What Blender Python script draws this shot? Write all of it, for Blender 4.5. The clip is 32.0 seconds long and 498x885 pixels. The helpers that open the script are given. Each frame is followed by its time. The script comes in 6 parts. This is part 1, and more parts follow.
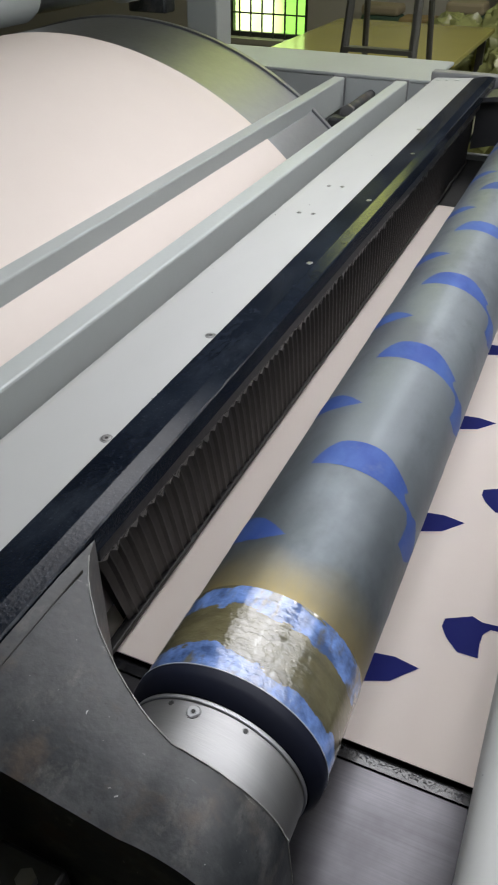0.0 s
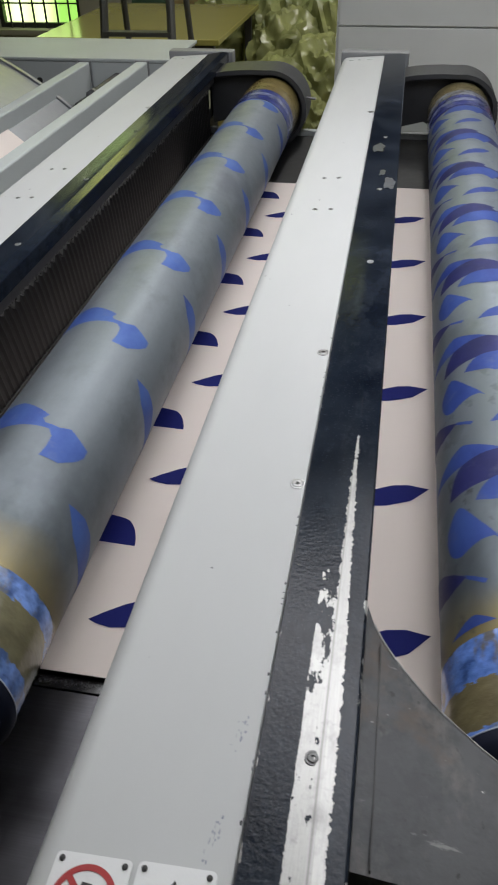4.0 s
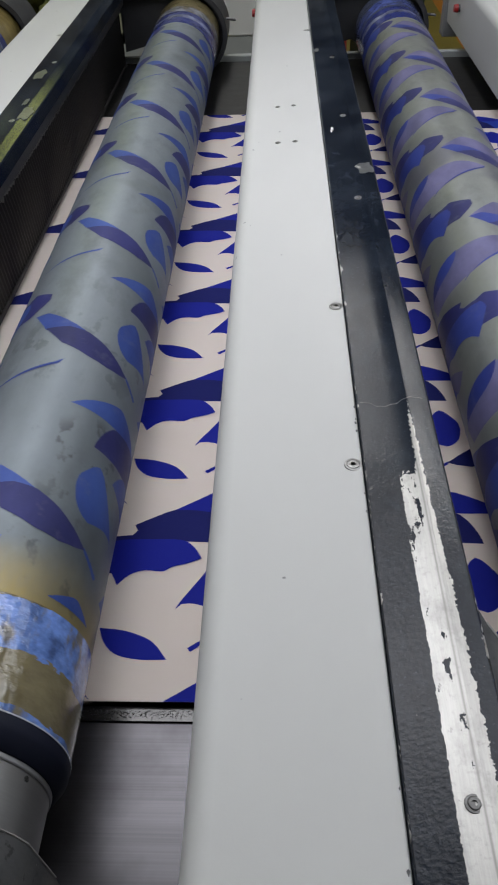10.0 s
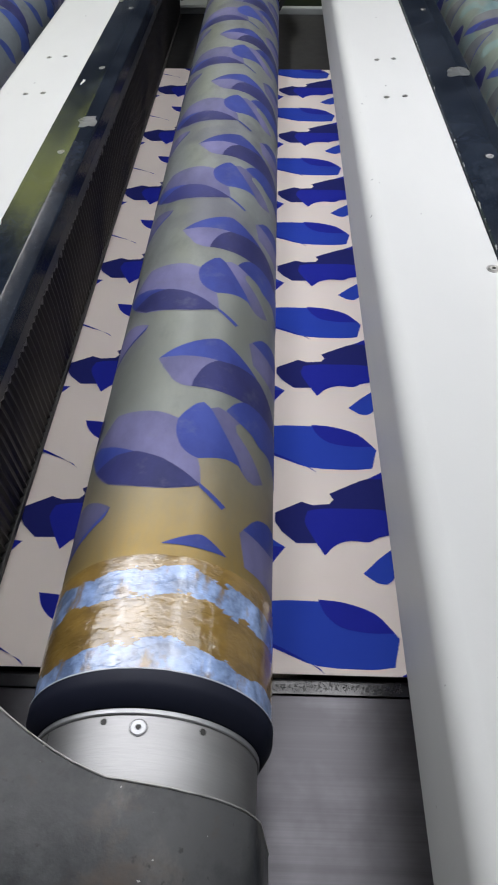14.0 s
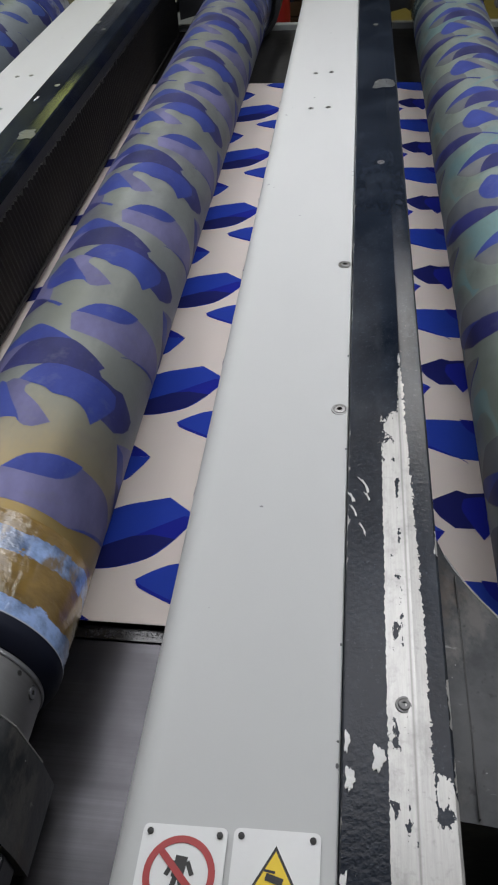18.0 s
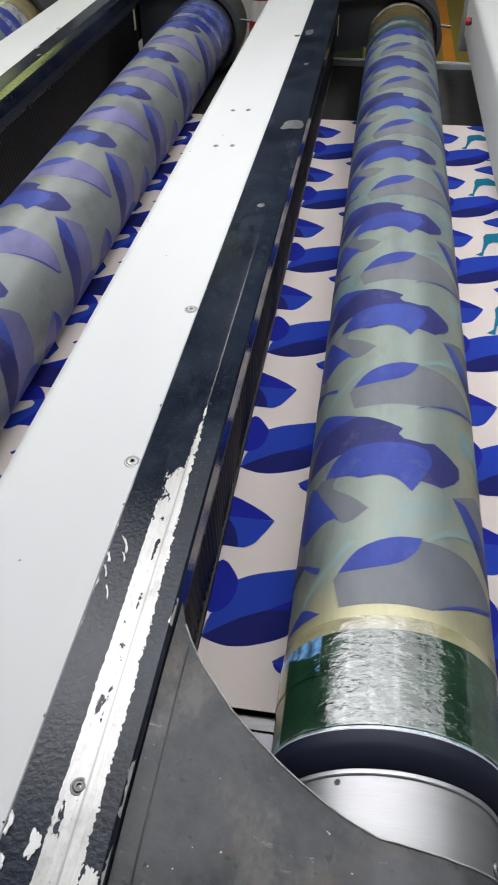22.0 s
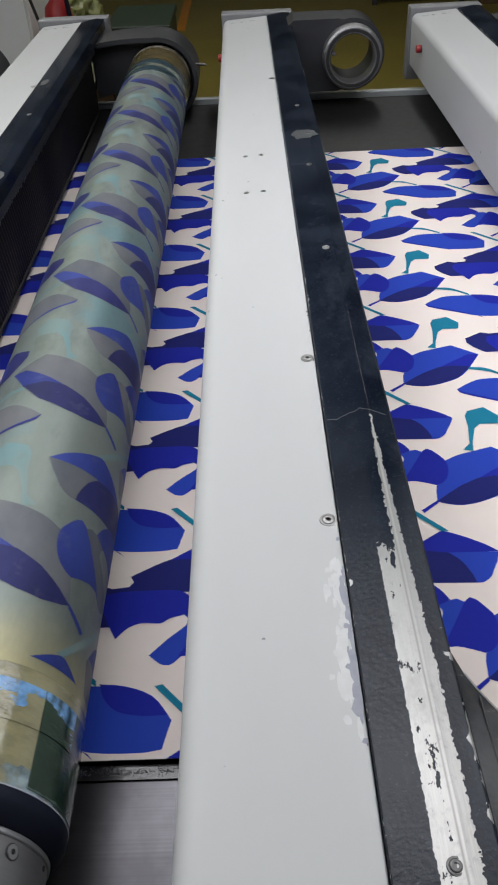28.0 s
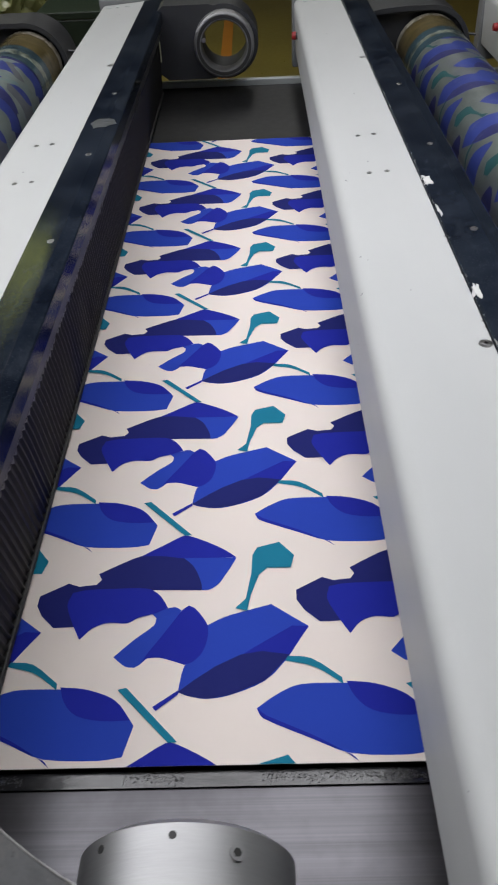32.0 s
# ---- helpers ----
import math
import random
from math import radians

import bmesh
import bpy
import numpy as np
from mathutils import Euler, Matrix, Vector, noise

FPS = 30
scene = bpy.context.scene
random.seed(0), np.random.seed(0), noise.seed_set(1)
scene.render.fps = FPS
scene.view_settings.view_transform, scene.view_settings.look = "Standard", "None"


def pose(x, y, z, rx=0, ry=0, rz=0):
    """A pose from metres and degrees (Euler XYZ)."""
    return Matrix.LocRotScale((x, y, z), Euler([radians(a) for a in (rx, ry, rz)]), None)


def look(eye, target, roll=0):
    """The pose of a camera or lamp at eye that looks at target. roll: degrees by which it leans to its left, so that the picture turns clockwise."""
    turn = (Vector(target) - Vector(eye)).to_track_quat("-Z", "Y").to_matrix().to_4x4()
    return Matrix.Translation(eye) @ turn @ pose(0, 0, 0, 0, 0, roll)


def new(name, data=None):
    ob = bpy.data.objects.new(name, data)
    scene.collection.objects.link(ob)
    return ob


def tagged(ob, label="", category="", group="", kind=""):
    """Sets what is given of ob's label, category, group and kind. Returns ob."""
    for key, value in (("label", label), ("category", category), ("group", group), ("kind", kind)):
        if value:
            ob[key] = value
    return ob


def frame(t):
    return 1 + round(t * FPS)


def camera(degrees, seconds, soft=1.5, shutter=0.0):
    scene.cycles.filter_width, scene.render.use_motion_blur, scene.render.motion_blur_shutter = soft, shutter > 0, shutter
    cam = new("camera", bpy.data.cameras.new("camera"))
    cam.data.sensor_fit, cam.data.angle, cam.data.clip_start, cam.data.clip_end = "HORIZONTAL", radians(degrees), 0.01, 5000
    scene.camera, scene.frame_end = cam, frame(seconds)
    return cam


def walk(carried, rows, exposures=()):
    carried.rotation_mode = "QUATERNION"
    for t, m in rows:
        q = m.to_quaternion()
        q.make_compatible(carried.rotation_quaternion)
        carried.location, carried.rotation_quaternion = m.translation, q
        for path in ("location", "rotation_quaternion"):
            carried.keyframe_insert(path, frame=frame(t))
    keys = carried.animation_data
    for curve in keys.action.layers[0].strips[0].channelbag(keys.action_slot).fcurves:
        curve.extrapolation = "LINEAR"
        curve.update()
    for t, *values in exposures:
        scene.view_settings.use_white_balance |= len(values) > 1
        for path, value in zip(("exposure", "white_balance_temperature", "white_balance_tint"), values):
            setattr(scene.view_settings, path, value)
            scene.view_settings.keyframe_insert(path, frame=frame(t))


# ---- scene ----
SECONDS = 32.0
cam = camera(36.2, SECONDS, soft=2.0, shutter=0.3)
# seconds, x, y, z, yaw, pitch, roll
PATH = [
    (0.0, 0.5595, -0.0222, 1.7363, 23.873, -36.295, -0.216),
    (0.5, 0.5633, -0.0201, 1.7410, 21.600, -36.710, -0.300),
    (1.0, 0.5740, -0.0207, 1.7421, 18.702, -36.883, -0.220),
    (1.5, 0.5859, -0.0123, 1.7351, 15.554, -36.985, -0.065),
    (2.0, 0.6092, -0.0101, 1.7321, 12.421, -37.377, 0.219),
    (2.5, 0.6360, -0.0033, 1.7243, 10.516, -37.778, -0.202),
    (4.5, 0.8707, -0.0701, 1.7479, 9.688, -37.172, 1.288),
    (5.0, 0.9344, -0.0859, 1.7421, 7.867, -37.453, 1.122),
    (5.5, 1.0117, -0.0610, 1.7246, 4.914, -38.037, 1.177),
    (6.0, 1.1103, -0.0012, 1.7135, 3.230, -38.898, 1.449),
    (6.5, 1.1977, 0.0584, 1.7088, 2.581, -39.475, 1.021),
    (7.0, 1.2359, 0.0592, 1.7217, 3.660, -39.604, 1.103),
    (7.5, 1.2488, 0.0584, 1.7140, 4.287, -40.112, -0.575),
    (8.0, 1.2559, 0.0579, 1.7054, 3.921, -40.951, -0.985),
    (8.5, 1.2746, 0.0650, 1.6918, 2.768, -41.834, -0.538),
    (9.0, 1.2871, 0.0659, 1.6928, 1.701, -42.243, 0.704),
    (9.5, 1.2934, 0.0609, 1.7056, 1.597, -42.323, 1.730),
    (10.0, 1.3014, 0.0578, 1.7068, 1.585, -41.879, 1.559),
    (10.5, 1.3501, 0.0432, 1.7111, 2.294, -41.901, 1.856),
    (11.0, 1.4444, 0.0156, 1.7128, 3.112, -42.311, 2.410),
    (11.5, 1.5316, 0.0041, 1.7039, 2.491, -43.186, 3.196),
    (12.0, 1.6162, 0.0207, 1.6886, 1.464, -43.402, 2.675),
    (12.5, 1.6772, 0.0479, 1.6917, 1.406, -43.400, 1.130),
    (13.0, 1.7133, 0.0684, 1.6842, 1.031, -44.049, -0.143),
    (13.5, 1.7326, 0.0775, 1.6829, 1.401, -44.335, -0.084),
    (15.5, 1.7977, 0.0644, 1.6942, 2.607, -44.217, 1.107),
    (16.0, 1.8329, 0.0603, 1.6900, 2.521, -44.351, 1.634),
    (16.5, 1.8791, 0.0574, 1.6903, 2.711, -44.516, 2.090),
    (17.0, 1.9305, 0.0428, 1.7045, 3.445, -44.174, 2.213),
    (17.5, 1.9835, 0.0210, 1.7118, 4.854, -43.888, 2.491),
    (18.0, 2.0122, -0.0016, 1.7133, 6.309, -43.408, 2.520),
    (18.5, 2.0185, -0.0124, 1.7205, 6.934, -42.957, 1.685),
    (19.0, 2.0285, -0.0180, 1.7202, 6.850, -42.508, 0.774),
    (19.5, 2.0521, -0.0073, 1.7118, 6.160, -42.664, 0.060),
    (20.0, 2.1035, 0.0074, 1.7119, 5.844, -42.626, 0.149),
    (20.5, 2.1727, 0.0342, 1.7126, 6.142, -42.546, 0.498),
    (21.0, 2.2050, 0.0617, 1.7113, 7.011, -42.506, -0.089),
    (21.5, 2.2105, 0.0658, 1.7146, 7.767, -42.344, -0.067),
    (22.0, 2.2258, 0.0637, 1.7222, 8.680, -41.968, 0.490),
    (22.5, 2.2505, 0.0699, 1.7201, 8.974, -42.298, 0.756),
    (23.0, 2.2677, 0.0816, 1.7202, 8.536, -42.413, 0.732),
    (23.5, 2.2952, 0.0896, 1.7216, 7.543, -42.265, 1.415),
    (24.0, 2.3224, 0.0914, 1.7240, 6.123, -41.847, 1.608),
    (24.5, 2.3408, 0.0759, 1.7291, 4.822, -41.262, 1.967),
    (25.0, 2.3558, 0.0683, 1.7278, 4.069, -40.987, 2.066),
    (25.5, 2.3979, 0.0641, 1.7279, 3.757, -40.985, 2.411),
    (26.0, 2.4438, 0.0572, 1.7322, 3.179, -41.169, 2.276),
    (26.5, 2.5241, 0.0384, 1.7397, 2.632, -40.515, 1.954),
    (28.5, 2.5849, 0.0744, 1.7281, -1.188, -39.449, 2.338),
    (29.0, 2.5982, 0.0745, 1.7218, -1.120, -38.670, 2.280),
    (29.5, 2.6606, 0.0466, 1.7432, -0.164, -38.581, 2.570),
    (30.0, 2.7565, 0.0309, 1.7416, 0.696, -38.266, 3.943),
    (30.5, 2.8304, 0.0110, 1.7318, 0.784, -39.098, 4.140),
    (31.0, 2.8784, 0.0094, 1.7261, -0.454, -40.374, 2.531),
    (31.5, 2.9452, 0.0590, 1.6965, -1.138, -40.053, 2.940),
    (32.0, 3.0211, 0.1050, 1.7063, -0.111, -40.663, 2.263),
]

walk(cam, [(t, pose(x, y, z, 90 + p, r, w)) for t, x, y, z, w, p, r in PATH],
     exposures=[(0.0, 0.02), (2.0, -0.09), (4.5, -0.27), (6.0, -0.22), (7.5, -0.53), (9.0, -0.61), (11.0, -0.65), (12.0, -0.16), (13.0, -0.30), (16.0, -0.45), (17.0, -0.6), (19.0, -0.8), (20.0, -0.72), (21.0, -0.36), (23.0, -0.2), (26.0, -0.36), (29.0, -0.82), (30.0, -0.79), (32.0, -0.85)])

# ---- plan, in metres ----
PITCH = 0.64          # from printing unit to printing unit, and the screens' circumference
COVER = 1.185         # height of the beam covers
CLOTH = 0.950         # height of the cloth on the printing belt
CLOTH_NEAR, CLOTH_FAR = 0.481, 2.308
RADIUS = PITCH / (2 * math.pi)
AXIS_X, AXIS_Z = 0.3715, CLOTH + RADIUS
SPEED = 0.1791        # metres a second, to the right
# the belt runs slightly unevenly: seconds, metres that it is ahead of its mean speed
AHEAD = ((-9.0, 0.003), (0.0, 0.003), (6.0, 0.005), (10.0, 0.007), (13.0, 0.009), (15.5, 0.004), (18.0, 0.0), (24.0, 0.0), (29.5, -0.006), (30.3, -0.006), (31.2, -0.001), (32.0, -0.003), (60.0, -0.003))


def run(t):
    """How far the cloth has gone at a time."""
    for (a, p), (b, q) in zip(AHEAD, AHEAD[1:]):
        if a <= t <= b:
            u = (t - a) / (b - a)
            return SPEED * t + p + (q - p) * u * u * (3 - 2 * u)
    return SPEED * t


TILE_X, TILE_Y = 0.32, 0.2918
FLOOR = 0.0

# ---- light ----
world = bpy.data.worlds.new("hall")
world.use_nodes = True
world.node_tree.nodes["Background"].inputs[0].default_value = (0.75, 0.85, 1.0, 1)
world.node_tree.nodes["Background"].inputs[1].default_value = 0.25
scene.world = world


def area_lamp(name, place, target, sx, sy, watts, colour):
    data = bpy.data.lights.new(name, "AREA")
    data.shape, data.size, data.size_y, data.energy, data.color = "RECTANGLE", sx, sy, watts, colour
    ob = new(name, data)
    ob.matrix_world = look(place, target)
    return ob


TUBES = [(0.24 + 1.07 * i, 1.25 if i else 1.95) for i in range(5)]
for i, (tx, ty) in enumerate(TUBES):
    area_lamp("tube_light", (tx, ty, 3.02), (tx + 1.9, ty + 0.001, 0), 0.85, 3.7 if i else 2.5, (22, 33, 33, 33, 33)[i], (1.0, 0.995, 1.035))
# two unseen lamps, added to brighten the floor behind the machine
ADDED_REAR_TUBES = [(0.9, 5.2), (3.4, 5.2)]
for tx, ty in ADDED_REAR_TUBES:
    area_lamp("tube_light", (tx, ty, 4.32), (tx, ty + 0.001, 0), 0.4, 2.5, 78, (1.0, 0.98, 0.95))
area_lamp("window_light", (-3.05, 8.9, 1.9), (-1.5, 3.0, 1.0), 1.6, 1.5, 9, (0.86, 1.0, 0.42))
area_lamp("window_light", (-1.6, 8.9, 4.25), (-1.2, 4.0, 0.5), 2.0, 0.7, 9, (0.95, 1.0, 0.45))

# ---- materials ----


def nodes_of(name):
    m = bpy.data.materials.new(name)
    m.use_nodes = True
    t = m.node_tree
    return m, t, t.nodes["Principled BSDF"]


def link(t, a, b):
    t.links.new(a, b)


def coords(t, kind="Object", scale=(1, 1, 1)):
    c = t.nodes.new("ShaderNodeTexCoord")
    mp = t.nodes.new("ShaderNodeMapping")
    mp.inputs["Scale"].default_value = scale
    link(t, c.outputs[kind], mp.inputs["Vector"])
    return mp.outputs["Vector"]


def scaled(t, vec, by):
    n = t.nodes.new("ShaderNodeVectorMath")
    n.operation = "MULTIPLY"
    link(t, vec, n.inputs[0])
    n.inputs[1].default_value = by
    return n.outputs[0]


def shifted(t, by=17.0):
    """Object coordinates, moved by chance from thing to thing."""
    info = t.nodes.new("ShaderNodeObjectInfo")
    n = t.nodes.new("ShaderNodeVectorMath")
    n.operation = "MULTIPLY_ADD"
    link(t, info.outputs["Random"], n.inputs[0])
    n.inputs[1].default_value = (by, by * 1.3, by * 0.7)
    link(t, coords(t), n.inputs[2])
    return n.outputs[0]


def noise_tex(t, vec, scale, detail=4, rough=0.55):
    n = t.nodes.new("ShaderNodeTexNoise")
    n.inputs["Scale"].default_value, n.inputs["Detail"].default_value, n.inputs["Roughness"].default_value = scale, detail, rough
    link(t, vec, n.inputs["Vector"])
    return n.outputs["Fac"]


def ramp(t, fac, stops):
    r = t.nodes.new("ShaderNodeValToRGB")
    while len(r.color_ramp.elements) < len(stops):
        r.color_ramp.elements.new(0.5)
    for e, (p, c) in zip(r.color_ramp.elements, stops):
        e.position, e.color = p, (c if len(c) == 4 else (*c, 1)) if isinstance(c, tuple) else (c, c, c, 1)
    link(t, fac, r.inputs[0])
    return r.outputs[0]


def mixed(t, fac, a, b):
    n = t.nodes.new("ShaderNodeMix")
    n.data_type = "RGBA"
    for sock, v in ((n.inputs[0], fac), (n.inputs[6], a), (n.inputs[7], b)):
        if isinstance(v, (int, float)):
            sock.default_value = v
        elif isinstance(v, tuple):
            sock.default_value = (*v, 1)
        else:
            link(t, v, sock)
    return n.outputs[2]


def maths(t, op, a, b=0.0, clamp=False):
    n = t.nodes.new("ShaderNodeMath")
    n.operation, n.use_clamp = op, clamp
    for sock, v in zip(n.inputs, (a, b)):
        if isinstance(v, (int, float)):
            sock.default_value = v
        else:
            link(t, v, sock)
    return n.outputs[0]


def bumped(t, bsdf, height, strength, distance=0.002):
    b = t.nodes.new("ShaderNodeBump")
    b.inputs["Strength"].default_value, b.inputs["Distance"].default_value = strength, distance
    link(t, height, b.inputs["Height"])
    link(t, b.outputs[0], bsdf.inputs["Normal"])
    link(t, b.outputs[0], bsdf.inputs["Coat Normal"])


def surface(name, base, dark, rough=0.5, metal=0.0, big=3.0, small=90.0, stretch=(1, 1, 1), bump=0.15, spread=0.12, coat=0.0, amount=0.5):
    """A painted, cast or brushed surface: stains at one scale, grain at a finer one."""
    m, t, b = nodes_of(name)
    vec = coords(t, "Object", stretch)
    stains = ramp(t, noise_tex(t, vec, big, 5), [(0.35, 0.0), (0.75, 1.0)])
    grain = noise_tex(t, vec, small, 3)
    fac = maths(t, "MULTIPLY", maths(t, "ADD", maths(t, "MULTIPLY", stains, 0.7), maths(t, "MULTIPLY", grain, 0.3)), amount)
    link(t, mixed(t, fac, base, dark), b.inputs["Base Color"])
    link(t, maths(t, "ADD", maths(t, "MULTIPLY", maths(t, "SUBTRACT", grain, 0.5), spread), rough, True), b.inputs["Roughness"])
    b.inputs["Metallic"].default_value = metal
    b.inputs["Coat Weight"].default_value = coat
    if bump:
        bumped(t, b, grain, bump)
    return m


def glow(name, colour, strength):
    m, t, b = nodes_of(name)
    b.inputs["Base Color"].default_value = (*colour, 1)
    b.inputs["Emission Color"].default_value = (*colour, 1)
    b.inputs["Emission Strength"].default_value = strength
    return m


WHITE = surface("white_powder_coat", (0.61, 0.625, 0.615), (0.53, 0.54, 0.535), 0.36, small=140, bump=0.05, spread=0.08)


def cover_paint():
    m, t, b = nodes_of("white_cover_paint")
    vec = coords(t, "Object")
    soft = noise_tex(t, coords(t, "Object", (1, 0.35, 1)), 5, 5)
    col = mixed(t, soft, (0.455, 0.464, 0.462), (0.395, 0.404, 0.406))
    specks = ramp(t, noise_tex(t, vec, 60, 2, 0.5), [(0.755, 0.0), (0.775, 0.75)])
    rubs = ramp(t, noise_tex(t, coords(t, "Object", (3, 0.7, 1)), 26, 6, 0.7), [(0.61, 0.0), (0.78, 0.45)])
    col = mixed(t, rubs, col, (0.40, 0.41, 0.42))
    col = mixed(t, specks, col, (0.10, 0.10, 0.11))
    link(t, col, b.inputs["Base Color"])
    link(t, maths(t, "ADD", 0.44, maths(t, "MULTIPLY", soft, 0.16)), b.inputs["Roughness"])
    b.inputs["Specular IOR Level"].default_value = 0.30
    bumped(t, b, noise_tex(t, vec, 320, 2), 0.03, 0.001)
    return m


COVER_PAINT = cover_paint()
GREY_PAINT = surface("grey_paint", (0.42, 0.45, 0.45), (0.34, 0.36, 0.36), 0.45, bump=0.05)


def cast_paint():
    """Dark grey paint on a casting, mottled, with rusty stains, dark pits and pale scuffs."""
    m, t, b = nodes_of("grey_cast_paint")
    vec = shifted(t)
    cloud = ramp(t, noise_tex(t, vec, 9, 8, 0.68), [(0.41, 0.0), (0.60, 1.0)])
    col = mixed(t, cloud, (0.020, 0.023, 0.027), (0.068, 0.070, 0.074))
    wear = ramp(t, noise_tex(t, scaled(t, vec, (1, 0.6, 1)), 13, 8, 0.72), [(0.54, 0.0), (0.63, 0.6)])
    col = mixed(t, wear, col, (0.115, 0.108, 0.102))
    col = mixed(t, ramp(t, noise_tex(t, vec, 7.5, 7, 0.68), [(0.54, 0.0), (0.64, 0.7)]), col, (0.075, 0.055, 0.042))
    col = mixed(t, ramp(t, noise_tex(t, vec, 90, 3), [(0.66, 0.0), (0.72, 0.8)]), col, (0.020, 0.020, 0.022))
    scuff = ramp(t, noise_tex(t, scaled(t, vec, (1, 3, 1)), 22, 6, 0.7), [(0.655, 0.0), (0.72, 0.6)])
    col = mixed(t, scuff, col, (0.26, 0.26, 0.255))
    col = mixed(t, ramp(t, noise_tex(t, vec, 170, 2), [(0.76, 0.0), (0.775, 0.9)]), col, (0.40, 0.40, 0.39))
    link(t, col, b.inputs["Base Color"])
    link(t, maths(t, "ADD", 0.36, maths(t, "MULTIPLY", cloud, 0.22)), b.inputs["Roughness"])
    b.inputs["Specular IOR Level"].default_value = 0.33
    bumped(t, b, maths(t, "ADD", noise_tex(t, vec, 120, 3), maths(t, "MULTIPLY", cloud, 0.5)), 0.22, 0.0015)
    return m


CAST = cast_paint()
BLACK = surface("black_paint", (0.012, 0.013, 0.016), (0.028, 0.029, 0.033), 0.38, big=6, bump=0.2)
RUBBER = surface("black_rubber", (0.007, 0.009, 0.020), (0.011, 0.014, 0.030), 0.55, bump=0.04)
RUBBER.node_tree.nodes["Principled BSDF"].inputs["Specular IOR Level"].default_value = 0.22
SKIRT = surface("black_ribbed_rubber", (0.004, 0.004, 0.0045), (0.013, 0.011, 0.0105), 0.55, big=5, small=50, bump=0.2)
# zigzag edges: highlights on the black rubber put into the colour, strongest on the first
SKIRT_EDGE_LIT = surface("rubber_edge_painted_highlight", (0.085, 0.084, 0.082), (0.02, 0.02, 0.02), 0.28, big=40, small=120, bump=0.2, amount=0.9)
SKIRT_EDGE = surface("dark_zigzag_rubber", (0.022, 0.022, 0.023), (0.06, 0.058, 0.056), 0.34, big=40, small=120, bump=0.2, amount=0.9)
STEEL = surface("brushed_steel", (0.36, 0.36, 0.365), (0.25, 0.25, 0.255), 0.52, 1.0, big=4, small=60, stretch=(1, 12, 1), bump=0.06)
ALU = surface("drum_metal", (0.33, 0.34, 0.36), (0.22, 0.23, 0.25), 0.42, 1.0, big=2, small=40, stretch=(1, 1, 1), bump=0.03)
DARK_STEEL = surface("dark_steel", (0.10, 0.10, 0.105), (0.06, 0.06, 0.06), 0.4, 0.8)
BOLT = surface("bolt_steel", (0.28, 0.28, 0.28), (0.2, 0.2, 0.2), 0.35, 1.0, small=300)
SOCKET = surface("socket_black", (0.02, 0.02, 0.02), (0.01, 0.01, 0.01), 0.6)


def streaked_steel():
    """Bare plate, brushed along the machine: broad and hair-fine streaks, some of them shinier."""
    m, t, b = nodes_of("belt_steel_streaked")
    broad = noise_tex(t, coords(t, "Object", (0.10, 7, 1)), 7, 5, 0.65)
    fine = noise_tex(t, coords(t, "Object", (0.14, 30, 1)), 14, 4, 0.6)
    fac = maths(t, "ADD", maths(t, "MULTIPLY", broad, 0.55), maths(t, "MULTIPLY", fine, 0.45))
    col = mixed(t, ramp(t, fac, [(0.34, 0.0), (0.66, 1.0)]), (0.066, 0.064, 0.071), (0.105, 0.103, 0.112))
    smut = ramp(t, noise_tex(t, coords(t, "Object", (1, 1, 1)), 6, 5), [(0.42, 0.0), (0.62, 0.75)])
    link(t, mixed(t, smut, col, (0.035, 0.034, 0.038)), b.inputs["Base Color"])
    b.inputs["Metallic"].default_value = 0.75
    link(t, ramp(t, fine, [(0.35, 0.31), (0.65, 0.295)]), b.inputs["Roughness"])
    bumped(t, b, fine, 0.006)
    return m


BELT = streaked_steel()
EDGE_WET = surface("wet_belt_edge", (0.007, 0.007, 0.009), (0.025, 0.025, 0.028), 0.22, big=8, small=90, stretch=(0.4, 1, 1), bump=0.25, spread=0.2, coat=0.2)
PLATE_GREY = surface("end_plate_grey", (0.21, 0.215, 0.22), (0.15, 0.155, 0.16), 0.45, bump=0.05)
TRAY = surface("tray_black", (0.008, 0.008, 0.009), (0.018, 0.018, 0.019), 0.45, big=2, small=40, bump=0.08)
# pale grey in the paste's colour helps out its glints
WET = surface("black_paste_painted_glints", (0.10, 0.10, 0.105), (0.45, 0.45, 0.47), 0.08, big=60, small=260, bump=0.5, amount=0.55)
RED = surface("red_plastic", (0.34, 0.016, 0.018), (0.2, 0.01, 0.012), 0.4)


def cloth_like(name, base, dark):
    m, t, b = nodes_of(name)
    vec = coords(t, "Object")
    weave = t.nodes.new("ShaderNodeTexWave")
    weave.inputs["Scale"].default_value, weave.inputs["Distortion"].default_value = 420, 1.0
    weave.bands_direction = "Y"
    link(t, vec, weave.inputs["Vector"])
    shade = maths(t, "ADD", maths(t, "MULTIPLY", weave.outputs["Fac"], 0.25), maths(t, "MULTIPLY", noise_tex(t, vec, 5, 4), 0.75))
    link(t, mixed(t, shade, base, dark), b.inputs["Base Color"])
    b.inputs["Roughness"].default_value = 0.75
    b.inputs["Specular IOR Level"].default_value = 0.12
    bumped(t, b, weave.outputs["Fac"], 0.08, 0.0005)
    return m


PALE = cloth_like("pale_cloth", (0.74, 0.662, 0.618), (0.67, 0.60, 0.558))
